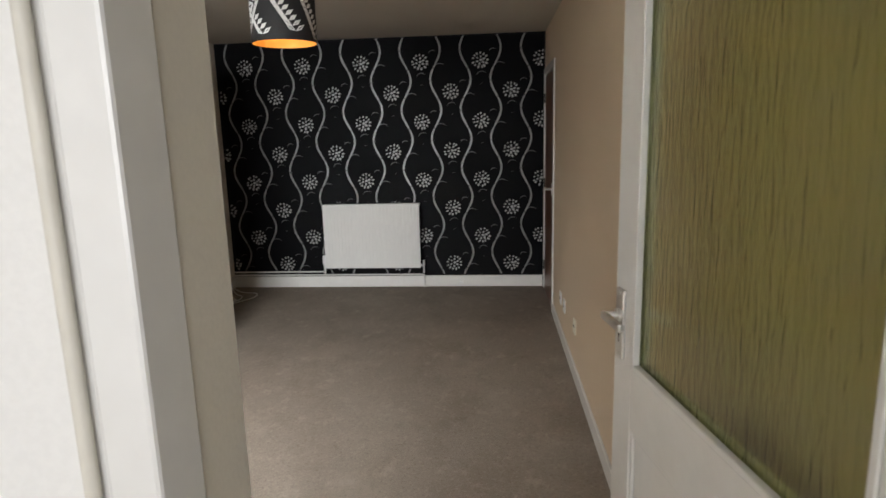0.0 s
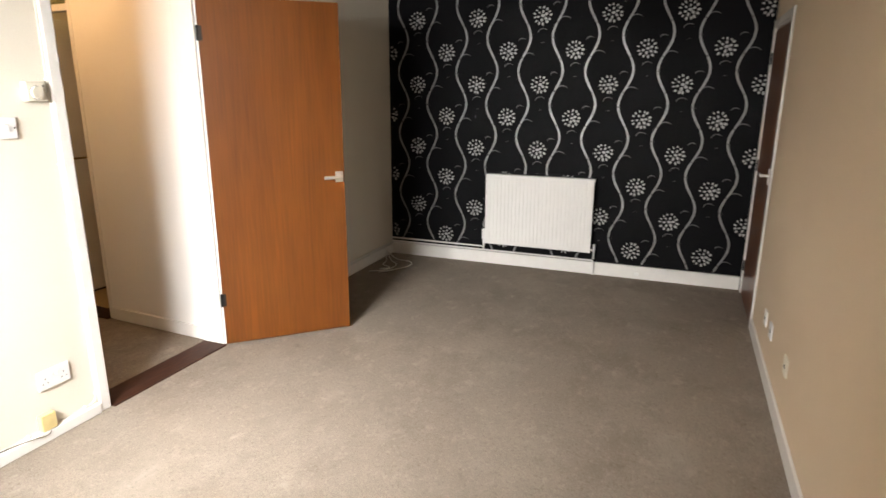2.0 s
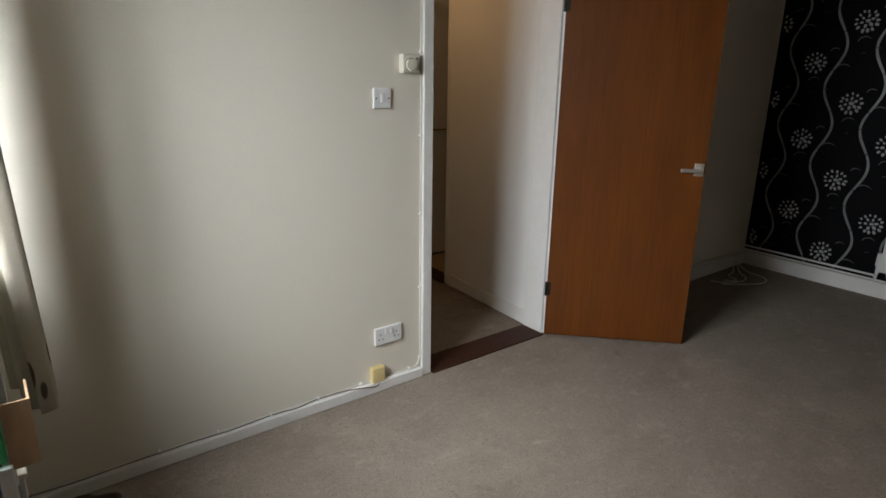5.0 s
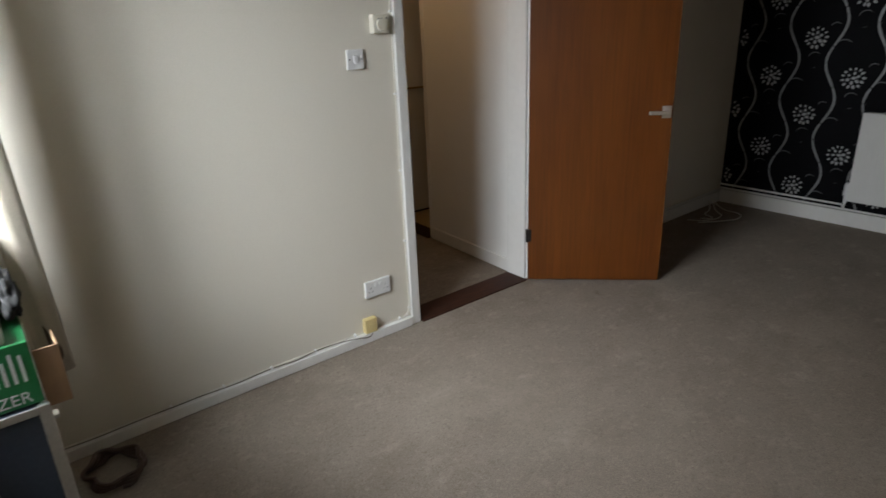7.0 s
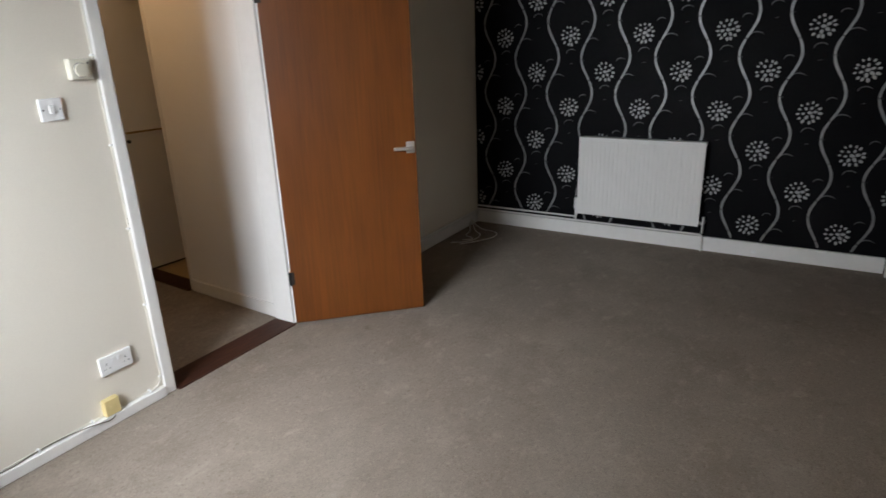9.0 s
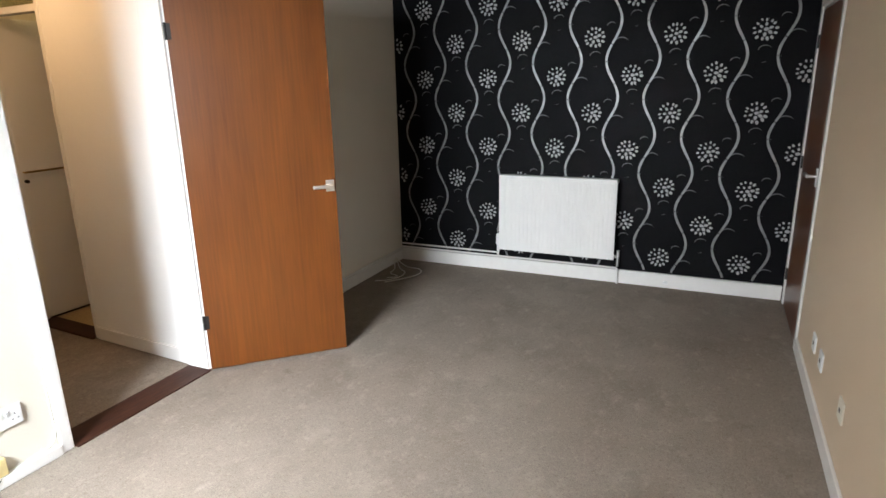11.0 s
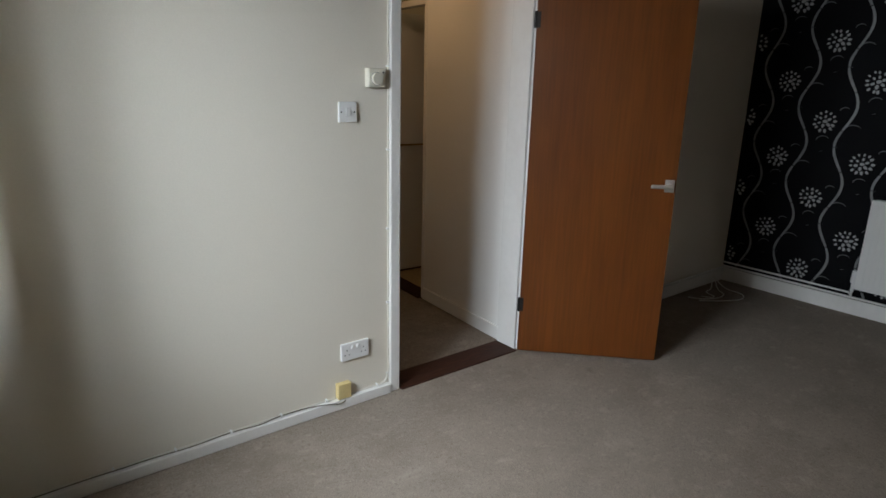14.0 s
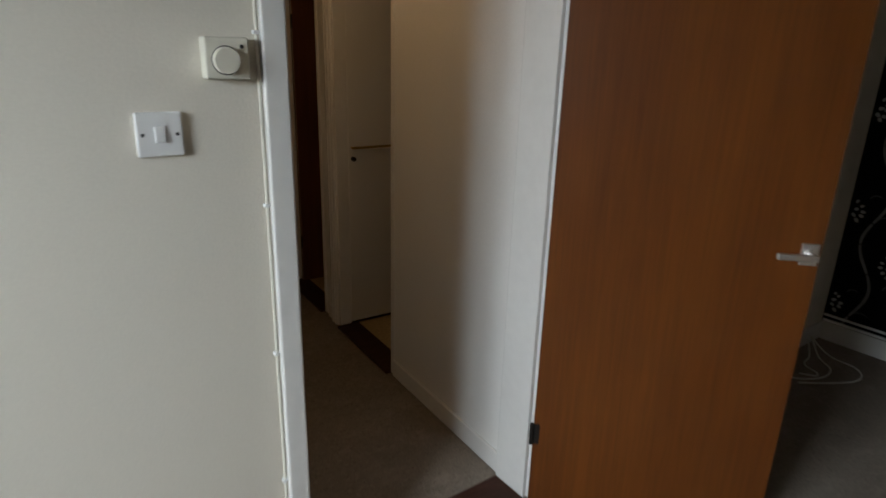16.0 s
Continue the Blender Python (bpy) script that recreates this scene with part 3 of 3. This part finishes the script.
def curtain():
    bm = bmesh.new()
    cols, rows_n = 44, 30
    grid = []
    for j in range(rows_n + 1):
        v = j / rows_n
        z = 0.53 + (2.24 - 0.53) * v
        row = []
        for i in range(cols + 1):
            u = i / cols
            x = -1.96 + 0.33 * u * (0.85 + 0.15 * v)
            y = -1.665 + 0.04 * math.sin(u * 7 * math.pi + 0.4 * math.sin(3 * v)) + 0.055 * (1 - v) * math.sin(u * 2.2)
            row.append(bm.verts.new((x, y, z)))
        grid.append(row)
    for j in range(rows_n):
        for i in range(cols):
            bm.faces.new((grid[j][i], grid[j][i + 1], grid[j + 1][i + 1], grid[j + 1][i]))
    ob = finish("curtain", bm, CURTAIN, smooth=True)
    so = ob.modifiers.new("thick", "SOLIDIFY")
    so.thickness = 0.004
    return tagged(ob, "cream curtain with brown leaf pattern gathered by the window", "curtain")


curtain()
rail = bmesh.new()
put_cyl(rail, (-1.97, -1.655, 2.25), (-0.4, -1.655, 2.25), 0.011)
for x in (-1.85, -0.9, -0.45):
    put_box(rail, x - 0.01, x + 0.01, YS, -1.65, 2.243, 2.257)
tagged(finish("curtain_rail", rail, PLASTIC), "white curtain rail fixed above the window", "curtain rail")


# ---- radiator and pipes ----
def radiator():
    rad = empty("radiator", pose(-0.64, YN, 0.204), "white enamelled panel radiator fixed to the black wall", "radiator")
    hw, hh, yf = 0.458, 0.612, -0.12
    bm = bmesh.new()
    put_box(bm, -hw, hw, yf + 0.006, yf + 0.022, 0, hh, bevel=0.005, segs=3)
    for k in range(27):
        x = -hw + 0.034 + k * (2 * hw - 0.068) / 26
        put_box(bm, x - 0.011, x + 0.011, yf + 0.003, yf + 0.012, 0.03, hh - 0.03, bevel=0.003)
    put_box(bm, -hw + 0.002, hw - 0.002, yf + 0.0225, YN - YN - 0.03, hh - 0.03, hh - 0.004, bevel=0.003)
    finish("panel", bm, RADWHITE, rad)
    bm = bmesh.new()
    for x in (-0.3, 0.3):
        boxes("bracket", RADWHITE, [(x - 0.02, x + 0.02, -0.03, 0.0, 0.1, 0.5)], rad)
    put_cyl(bm, (-hw - 0.022, -0.06, 0.03), (-hw - 0.022, -0.06, 0.115), 0.020, 0.017)
    put_cyl(bm, (-hw - 0.022, -0.06, -0.03), (-hw - 0.022, -0.06, 0.03), 0.011)
    put_cyl(bm, (-hw - 0.022, -0.06, 0.012), (-hw + 0.01, -0.06, 0.03), 0.010)
    tagged(finish("thermostatic_valve", bm, PLASTIC, rad), "white plastic valve head")
    bm = bmesh.new()
    put_cyl(bm, (hw + 0.024, -0.06, 0.012), (hw + 0.024, -0.06, 0.065), 0.014, 0.011)
    put_cyl(bm, (hw + 0.024, -0.06, -0.06), (hw + 0.024, -0.06, 0.012), 0.010)
    put_cyl(bm, (hw + 0.024, -0.06, 0.008), (hw - 0.01, -0.06, 0.02), 0.010)
    tagged(finish("lockshield_valve", bm, CHROME, rad), "chromed valve")
    return rad


radiator()
zp = 0.134
tagged(tube("pipe", GLOSS, [(XL + 0.02, YN - 0.040, zp + 0.022), (-1.141, YN - 0.040, zp + 0.022), (-1.12, YN - 0.06, zp + 0.006), (-1.12, YN - 0.06, 0.17)], 0.0075, smooth_path=False), "white painted heating pipe above the skirting", "pipe", "heating pipes")
tagged(tube("pipe", GLOSS, [(XL + 0.02, YN - 0.040, zp - 0.009), (-0.169, YN - 0.040, zp - 0.009), (-0.158, YN - 0.06, zp - 0.016), (-0.158, YN - 0.06, 0.12)], 0.0075, smooth_path=False), "white painted heating pipe above the skirting", "pipe", "heating pipes")
tagged(tube("pipe", GLOSS, [(XL + 0.022, 1.0, 0.108), (XL + 0.022, YN - 0.02, 0.112)], 0.0075, smooth_path=False), "white painted heating pipe above the skirting", "pipe", "heating pipes")
tagged(tube("pipe", GLOSS, [(-0.158, YN - 0.06, 0.12), (-0.158, YN - 0.045, 0.06), (-0.158, YN - 0.045, 0.0)], 0.0075, smooth_path=False), "white painted pipe tail going into the floor", "pipe", "heating pipes")


# ---- wall fittings; own y points out of the wall, x along it ----
def plate(name, w, hgt, mat, label, category, m, depth=0.012):
    e = empty(name, m, label, category)
    bm = bmesh.new()
    put_box(bm, -w / 2, w / 2, 0, depth, -hgt / 2, hgt / 2, bevel=0.004, segs=3)
    finish("plate", bm, mat, e)
    return e


def west(y, z):
    return pose(XL, y, z, 0, 0, -90)


def east(y, z):
    return pose(XR, y, z, 0, 0, 90)


def light_switch(m):
    e = plate("light_switch", 0.084, 0.084, PLASTIC, "white plastic single rocker light switch on the wall", "light switch", m)
    bm = bmesh.new()
    put_box(bm, -0.010, 0.010, 0.011, 0.0165, -0.016, 0.016, bevel=0.002, m=Matrix.Rotation(radians(4), 4, "X"))
    finish("rocker", bm, PLASTIC, e)
    for x in (-0.031, 0.031):
        bm = bmesh.new()
        put_cyl(bm, (x, 0.010, 0), (x, 0.0128, 0), 0.0035, segs=12)
        finish("screw", bm, DARKSLOT, e)


def thermostat(m):
    e = plate("thermostat", 0.085, 0.078, IVORY, "ivory room thermostat with round dial beside the architrave", "thermostat", m, 0.034)
    bm = bmesh.new()
    put_cyl(bm, (0.004, 0.034, -0.004), (0.004, 0.046, -0.004), 0.026, 0.024, segs=40)
    finish("dial", bm, IVORY, e)
    bm = bmesh.new()
    put_cyl(bm, (-0.028, 0.033, 0.022), (-0.028, 0.0355, 0.022), 0.004, segs=12)
    finish("indicator", bm, DARKSLOT, e)
    bm = bmesh.new()
    put_cyl(bm, (0.004, 0.033, -0.004), (0.004, 0.0348, -0.004), 0.0275, segs=40)
    finish("groove", bm, DARKSLOT, e)


def double_socket(m):
    e = plate("double_socket", 0.146, 0.086, PLASTIC, "white plastic double power socket low on the wall", "power socket", m)
    for s in (-1, 1):
        bm = bmesh.new()
        put_box(bm, s * 0.014 - 0.007, s * 0.014 + 0.007, 0.011, 0.0165, 0.010, 0.030, bevel=0.002)
        finish("rocker", bm, PLASTIC, e)
        bm = bmesh.new()
        c = s * 0.043
        put_box(bm, c - 0.002, c + 0.002, 0.0105, 0.0126, 0.004, 0.012)
        put_box(bm, c - 0.014, c - 0.008, 0.0105, 0.0126, -0.016, -0.012)
        put_box(bm, c + 0.008, c + 0.014, 0.0105, 0.0126, -0.016, -0.012)
        finish("pin_slots", bm, DARKSLOT, e)


def small_socket(m, mat, label, category, w=0.086, hh=0.086, d=0.009):
    e = plate("wall_outlet", w, hh, mat, label, category, m, d)
    bm = bmesh.new()
    put_box(bm, -0.010, 0.010, d - 0.001, d + 0.0015, -0.008, 0.008, bevel=0.001)
    finish("outlet", bm, DARKSLOT if mat is not AGED else AGED, e)


thermostat(west(-0.132, 1.495))
light_switch(west(-0.264, 1.354))
double_socket(west(-0.247, 0.271))
small_socket(west(-0.315, 0.089), AGED, "yellowed plastic telephone box above the skirting", "telephone box", 0.068, 0.075, 0.032)
small_socket(east(1.72, 0.28), PLASTIC, "white plastic socket on the beige wall", "power socket")
small_socket(east(1.50, 0.285), PLASTIC, "white plastic aerial outlet on the beige wall", "aerial outlet")
small_socket(east(0.99, 0.31), IVORY, "cream blanking plate on the beige wall", "blanking plate")
bm = bmesh.new()
put_box(bm, 0.177, 0.212, YN - 0.038, YN - 0.027, 0.03, 0.055, bevel=0.003)
put_cyl(bm, (0.194, YN - 0.038, 0.042), (0.194, YN - 0.046, 0.042), 0.006)
tagged(finish("cable_outlet", bm, PLASTIC), "small white outlet on the skirting board", "outlet")

# clipped cables
rng = random.Random(9)
y = -0.42
pts = [(XL + 0.020, -0.305, 0.056), (XL + 0.031, -0.318, 0.040), (XL + 0.034, -0.345, 0.036), (XL + 0.033, -0.385, 0.046)]
while y > -1.80:
    y -= 0.075
    pts.append((XL + 0.012 + rng.uniform(0, 0.010), y, 0.054 + rng.uniform(0, 0.005)))
tagged(tube("cable", SHADED_CABLE, pts, 0.0026), "thin telephone cable along the top of the skirting", "cable", "clipped cables")
tagged(tube("cable", CABLE, [(XL + 0.008, -0.0635, H), (XL + 0.008, -0.064, 1.0), (XL + 0.008, -0.065, 0.2), (XL + 0.012, -0.068, 0.10), (XL + 0.014, -0.09, 0.066), (XL + 0.008, -0.14, 0.056), (XL + 0.006, -0.45, 0.055), (XL + 0.006, -1.0, 0.055), (XL + 0.006, -1.8, 0.055)], 0.0038), "thin white cable running down beside the architrave", "cable", "clipped cables")
clips = bmesh.new()
for z in (0.10, 0.47, 0.83, 1.19, 1.545, 1.9):
    put_box(clips, XL, XL + 0.014, -0.071, -0.058, z - 0.004, z + 0.004, bevel=0.001)
for yy in (-0.13, -0.40, -0.62, -0.84, -1.06, -1.28):
    put_box(clips, XL, XL + 0.018, yy - 0.004, yy + 0.004, 0.0505, 0.064, bevel=0.001)
tagged(finish("cable_clip", clips, PLASTIC), "small white cable clips by the architrave and skirting", "cable clip", "", "stuff")
for k, loop in enumerate(([(XL + 0.03, 2.995, 0.05), (-1.93, 2.875, 0.006), (-1.82, 2.755, 0.006), (-1.86, 2.555, 0.006), (-1.95, 2.495, 0.006)],
                          [(XL + 0.03, 2.975, 0.06), (-1.90, 2.935, 0.006), (-1.75, 2.895, 0.006), (-1.70, 2.795, 0.006), (-1.76, 2.635, 0.006), (-1.86, 2.495, 0.006)],
                          [(XL + 0.03, 2.955, 0.04), (-1.96, 2.835, 0.006), (-1.93, 2.715, 0.006), (-1.84, 2.655, 0.006), (-1.90, 2.595, 0.006)])):
    tagged(tube("cable", CABLE, loop, 0.0042), "loose cream flex lying on the carpet in the corner", "cable", "loose flex in the corner")


# ---- pendant lamp ----
def pendant():
    p = empty("pendant_lamp", pose(-0.475, 0.45, 1.888), "black drum pendant shade with white leaf print and gold lining", "lamp")
    r, hgt, seg = 0.151, 0.21, 64
    bm = bmesh.new()
    ring = [[bm.verts.new((r * math.cos(2 * math.pi * i / seg), r * math.sin(2 * math.pi * i / seg), z)) for i in range(seg)] for z in (0, hgt)]
    for i in range(seg):
        j = (i + 1) % seg
        bm.faces.new((ring[0][i], ring[0][j], ring[1][j], ring[1][i]))
    finish("shade", bm, FABRIC, p, smooth=True)
    bm = bmesh.new()
    ri = r - 0.003
    ring = [[bm.verts.new((ri * math.cos(2 * math.pi * i / seg), ri * math.sin(2 * math.pi * i / seg), z)) for i in range(seg)] for z in (0.001, hgt - 0.001)]
    for i in range(seg):
        j = (i + 1) % seg
        bm.faces.new((ring[0][i], ring[0][j], ring[1][j], ring[1][i]))
    tagged(finish("lining", bm, GOLD, p, smooth=True), "gold lining")
    # leaf sprigs printed round the drum
    bm = bmesh.new()

    def on_drum(a, z):
        return ((r + 0.0012) * math.cos(a), (r + 0.0012) * math.sin(a), min(max(z, 0.004), hgt - 0.004))

    lr = random.Random(3)
    for k in range(7):
        a0, zb, lean = k * 2 * math.pi / 7, lr.uniform(-0.03, 0.06), lr.choice((-1, 1)) * lr.uniform(2.5, 5.5)
        for s in range(8):
            zc, ac = zb + 0.022 * s + 0.02, a0 + lean * 0.022 * s
            for side in (-1, 1):
                length, wdt = 0.056 - 0.003 * s, 0.012
                tip = (ac + side * length * 0.8 / r, zc + length * 0.55)
                mid = (ac + side * length * 0.4 / r, zc + length * 0.2)
                up = (mid[0] - side * wdt * 0.5 / r, mid[1] + wdt)
                lo = (mid[0] + side * wdt * 0.5 / r, mid[1] - wdt * 0.4)
                if tip[1] < hgt - 0.004 and zc > 0.006:
                    bm.faces.new([bm.verts.new(on_drum(*q)) for q in ((ac, zc), lo, tip, up)])
    tagged(finish("leaf_print", bm, LEAFPRINT, p), "white leaf sprigs", kind="stuff")
    bm = bmesh.new()
    put_cyl(bm, (0, 0, 0.16), (0, 0, H - 1.888 - 0.03), 0.003, segs=8)
    put_cyl(bm, (0, 0, 0.15), (0, 0, 0.21), 0.018)
    put_cyl(bm, (0, 0, H - 1.888 - 0.035), (0, 0, H - 1.888), 0.03, 0.045)
    for a in range(3):
        put_cyl(bm, (0, 0, 0.2), ((r - 0.004) * math.cos(a * 2.094), (r - 0.004) * math.sin(a * 2.094), 0.2), 0.0018, segs=8)
    finish("cord_and_rose", bm, PLASTIC, p)


pendant()


# ---- hall doorways and what shows through them ----
for d0, d1, top in ((D1[0], D1[1], 2.30), (D2[0], D2[1], 2.02)):
    askew(boxes("trim", GLOSS, [(d0 - 0.0, d0 + 0.03, HY - 0.008, HY + 0.104, 0, top), (d1 - 0.03, d1, HY - 0.004, HY + 0.104, 0, top), (d0 + 0.03, d1 - 0.03, HY - 0.008, HY + 0.104, top - 0.03, top)], bevel=0.003),
              "white gloss door lining off the hall", "door frame")
    askew(boxes("trim", GLOSS, [(d0 - 0.06, d0 + 0.012, HY - 0.02, HY, 0, top), (d0 - 0.058, d0 - 0.038, HY - 0.028, HY - 0.0205, 0, top), (d0 - 0.016, d0 - 0.004, HY - 0.025, HY - 0.0205, 0, top)], bevel=0.005), "white gloss architrave in the hall", "architrave")
    askew(boxes("threshold", SILLWOOD, [(d0 + 0.03, d1 - 0.03, HY - 0.03, HY + 0.10, -0.02, 0.008)], bevel=0.003), "dark wooden threshold strip", "threshold")
fanlight = askew(boxes("window_3", OBSCURE, [(D1[0] + 0.03, D1[1] - 0.03, HY + 0.035, HY + 0.041, 2.005, 2.27)]), "green obscure glass fanlight over the hall doorway", "window")
fanlight.visible_shadow = False
askew(boxes("transom", GLOSS, [(D1[0] + 0.03, D1[1] - 0.03, HY + 0.01, HY + 0.07, 1.965, 2.005)], bevel=0.004), "white transom rail over the hall doorway", "transom rail")


# white inner door standing open in the first hall doorway, with a brass rail across it
inner = empty("door_4", HALL_TURN @ pose(-3.668, HY + 0.06, 0.006), "open white painted door with thin brass rail and dark vents", "door")
boxes("leaf", WHITEWALL, [(-0.034, 0.0, 0.0, 0.62, 0.0, 1.965)], inner, bevel=0.002)
bm = bmesh.new()
put_cyl(bm, (0.022, 0.015, 1.015), (0.022, 0.60, 1.015), 0.007, segs=12)
for yy in (0.02, 0.59):
    put_cyl(bm, (0.0, yy, 1.015), (0.022, yy, 1.015), 0.006, segs=10)
BRASS = material("brass", (0.75, 0.55, 0.25), 0.25, metal=1.0, grain=60, spread=0.1, bump=0.05)
finish("rail", bm, BRASS, inner)
bm = bmesh.new()
put_cyl(bm, (0.0, 0.025, 0.955), (0.02, 0.025, 0.955), 0.012, segs=14)
finish("knob", bm, IRON, inner)
for zz in (0.56, 0.66, 0.76):
    boxes("vent", DARKSLOT, [(0.0, 0.006, 0.42, 0.50, zz - 0.04, zz + 0.04)], inner, bevel=0.002)
boxes("catch", PLASTIC, [(0.0, 0.02, 0.46, 0.50, 0.27, 0.36)], inner, bevel=0.003)
boxes("kick_strip", IRON, [(0.0, 0.004, 0.0, 0.62, 0.0, 0.012)], inner)

# dark door standing open in the second hall doorway
far_door = empty("door_5", HALL_TURN @ pose(D2[0] + 0.036, HY + 0.06, 0.006), "open dark brown flush door off the hall", "door")
boxes("leaf", DARKWOOD, [(0.0, 0.036, 0.0, 0.56, 0.0, 1.965)], far_door, bevel=0.002)
for zz in (0.28, 1.66):
    bm = bmesh.new()
    put_cyl(bm, (0.040, -0.006, zz - 0.04), (0.040, -0.006, zz + 0.04), 0.007, segs=12)
    finish("hinge", bm, IRON, far_door)


# ---- clutter under the window ----
def flight_case(z):
    e = empty("flight_case", pose(-1.06, -1.743, z), "blue-grey flight case with aluminium edges and latches", "case", "stacked flight cases")
    hw, hd, hh = 0.21, 0.055, 0.4375
    boxes("body", NAVY, [(-hw, hw, -hd, hd, 0.002, hh)], e, bevel=0.004)
    bm = bmesh.new()
    for sx in (-1, 1):
        for sy in (-1, 1):
            put_box(bm, sx * hw - 0.010, sx * hw + 0.002, sy * hd - 0.010, sy * hd + 0.010, 0.0, hh + 0.002, bevel=0.002) if sx > 0 else put_box(bm, sx * hw - 0.002, sx * hw + 0.010, sy * hd - 0.010, sy * hd + 0.010, 0.0, hh + 0.002, bevel=0.002)
    for zz in (0.006, hh - 0.006):
        for sy in (-1, 1):
            put_box(bm, -hw + 0.01, hw - 0.01, sy * hd - 0.004, sy * hd + 0.004, zz - 0.008, zz + 0.008, bevel=0.002)
        for sx in (-1, 1):
            put_box(bm, sx * hw - 0.003, sx * hw + 0.003, -hd + 0.01, hd - 0.01, zz - 0.008, zz + 0.008, bevel=0.002)
    finish("edging", bm, CHROME, e)
    for x in (-0.10, 0.05):
        bm = bmesh.new()
        put_box(bm, x - 0.02, x + 0.02, hd, hd + 0.008, hh - 0.12, hh - 0.05, bevel=0.002)
        put_cyl(bm, (x - 0.022, hd + 0.012, hh - 0.07), (x + 0.022, hd + 0.012, hh - 0.07), 0.005, segs=10)
        put_box(bm, x - 0.012, x + 0.012, hd + 0.006, hd + 0.022, hh - 0.115, hh - 0.105, bevel=0.002)
        finish("latch", bm, CHROME, e)


flight_case(0.0)
flight_case(0.441)


def words(text, size, m, mat, parent):
    """Raised flat lettering as a mesh."""
    cu = bpy.data.curves.new("lettering", "FONT")
    cu.body, cu.size, cu.extrude = text, size, 0.0006
    tmp = bpy.data.objects.new("lettering", cu)
    scene.collection.objects.link(tmp)
    me = bpy.data.meshes.new_from_object(tmp.evaluated_get(bpy.context.evaluated_depsgraph_get()))
    bpy.data.objects.remove(tmp)
    me.materials.clear()
    me.materials.append(mat)
    ob = new("lettering", me)
    ob.parent = parent
    ob.matrix_basis = m
    return ob


carton = empty("carton", pose(-1.05, -1.743, 0.8825), "green printed carton with brown flap open, on flight case", "carton")
boxes("box", GREEN, [(-0.19, 0.19, -0.06, 0.06, 0.0, 0.12)], carton, bevel=0.002)
face = Matrix.Translation((0.1912, -0.030, 0.008)) @ Matrix(((0, 0, 1, 0), (1, 0, 0, 0), (0, 1, 0, 0), (0, 0, 0, 1)))
words("LIZER", 0.030, face, PLASTIC, carton)
for k in range(8):
    boxes("print_bar", PLASTIC, [(0.1902, 0.1912, -0.055 + 0.0135 * k, -0.049 + 0.0135 * k, 0.048, 0.105 - 0.006 * (k % 3))], carton)
fl = bmesh.new()
put_box(fl, 0.176, 0.180, 0.062, 0.102, -0.02, 0.095, bevel=0.001)
put_box(fl, 0.10, 0.177, 0.098, 0.102, -0.018, 0.093, bevel=0.001)
tagged(finish("flap", fl, CARD, carton), "brown cardboard flap")

tagged(boxes("white_packet", PLASTIC, [(-1.15, -0.866, -1.790, -1.712, 1.0035, 1.041)], bevel=0.006, segs=3), "white glossy packet lying on the green carton", "packet")


def bag():
    bm = bmesh.new()
    bmesh.ops.create_icosphere(bm, subdivisions=4, radius=1)
    for v in bm.verts:
        d = 1 + 0.35 * noise.noise(v.co * 2.3) + 0.15 * noise.noise(v.co * 6)
        v.co = Vector((v.co.x * 0.11 * d, v.co.y * 0.022 * d, max(-0.025, v.co.z * 0.042 * d)))
    ob = finish("black_bag", bm, BLACK, smooth=True)
    ob.location = (-1.06, -1.692, 1.0035 + 0.025)
    return tagged(ob, "crumpled black fabric bag on the green carton", "bag")


bag()
coil = []
for k in range(70):
    a = k * 2 * math.pi / 18
    rr = 0.100 + 0.012 * math.sin(k * 1.7)
    coil.append((-1.84 + rr * math.cos(a), -1.54 + rr * math.sin(a) * 0.9, 0.010 + 0.010 * (k / 18) + 0.003 * math.sin(k)))
tagged(tube("cable_coil", RUBBER, coil, 0.008), "coiled dark brown flex on the carpet by the wall", "cable")
tagged(tube("cable", CABLE, [(-1.62, -1.82, 1.005), (-1.56, -1.78, 1.06), (-1.50, -1.755, 1.14), (-1.47, -1.76, 1.05), (-1.55, -1.77, 1.01), (-1.64, -1.80, 1.005)], 0.003), "loose pale flex looped on the window sill", "cable")
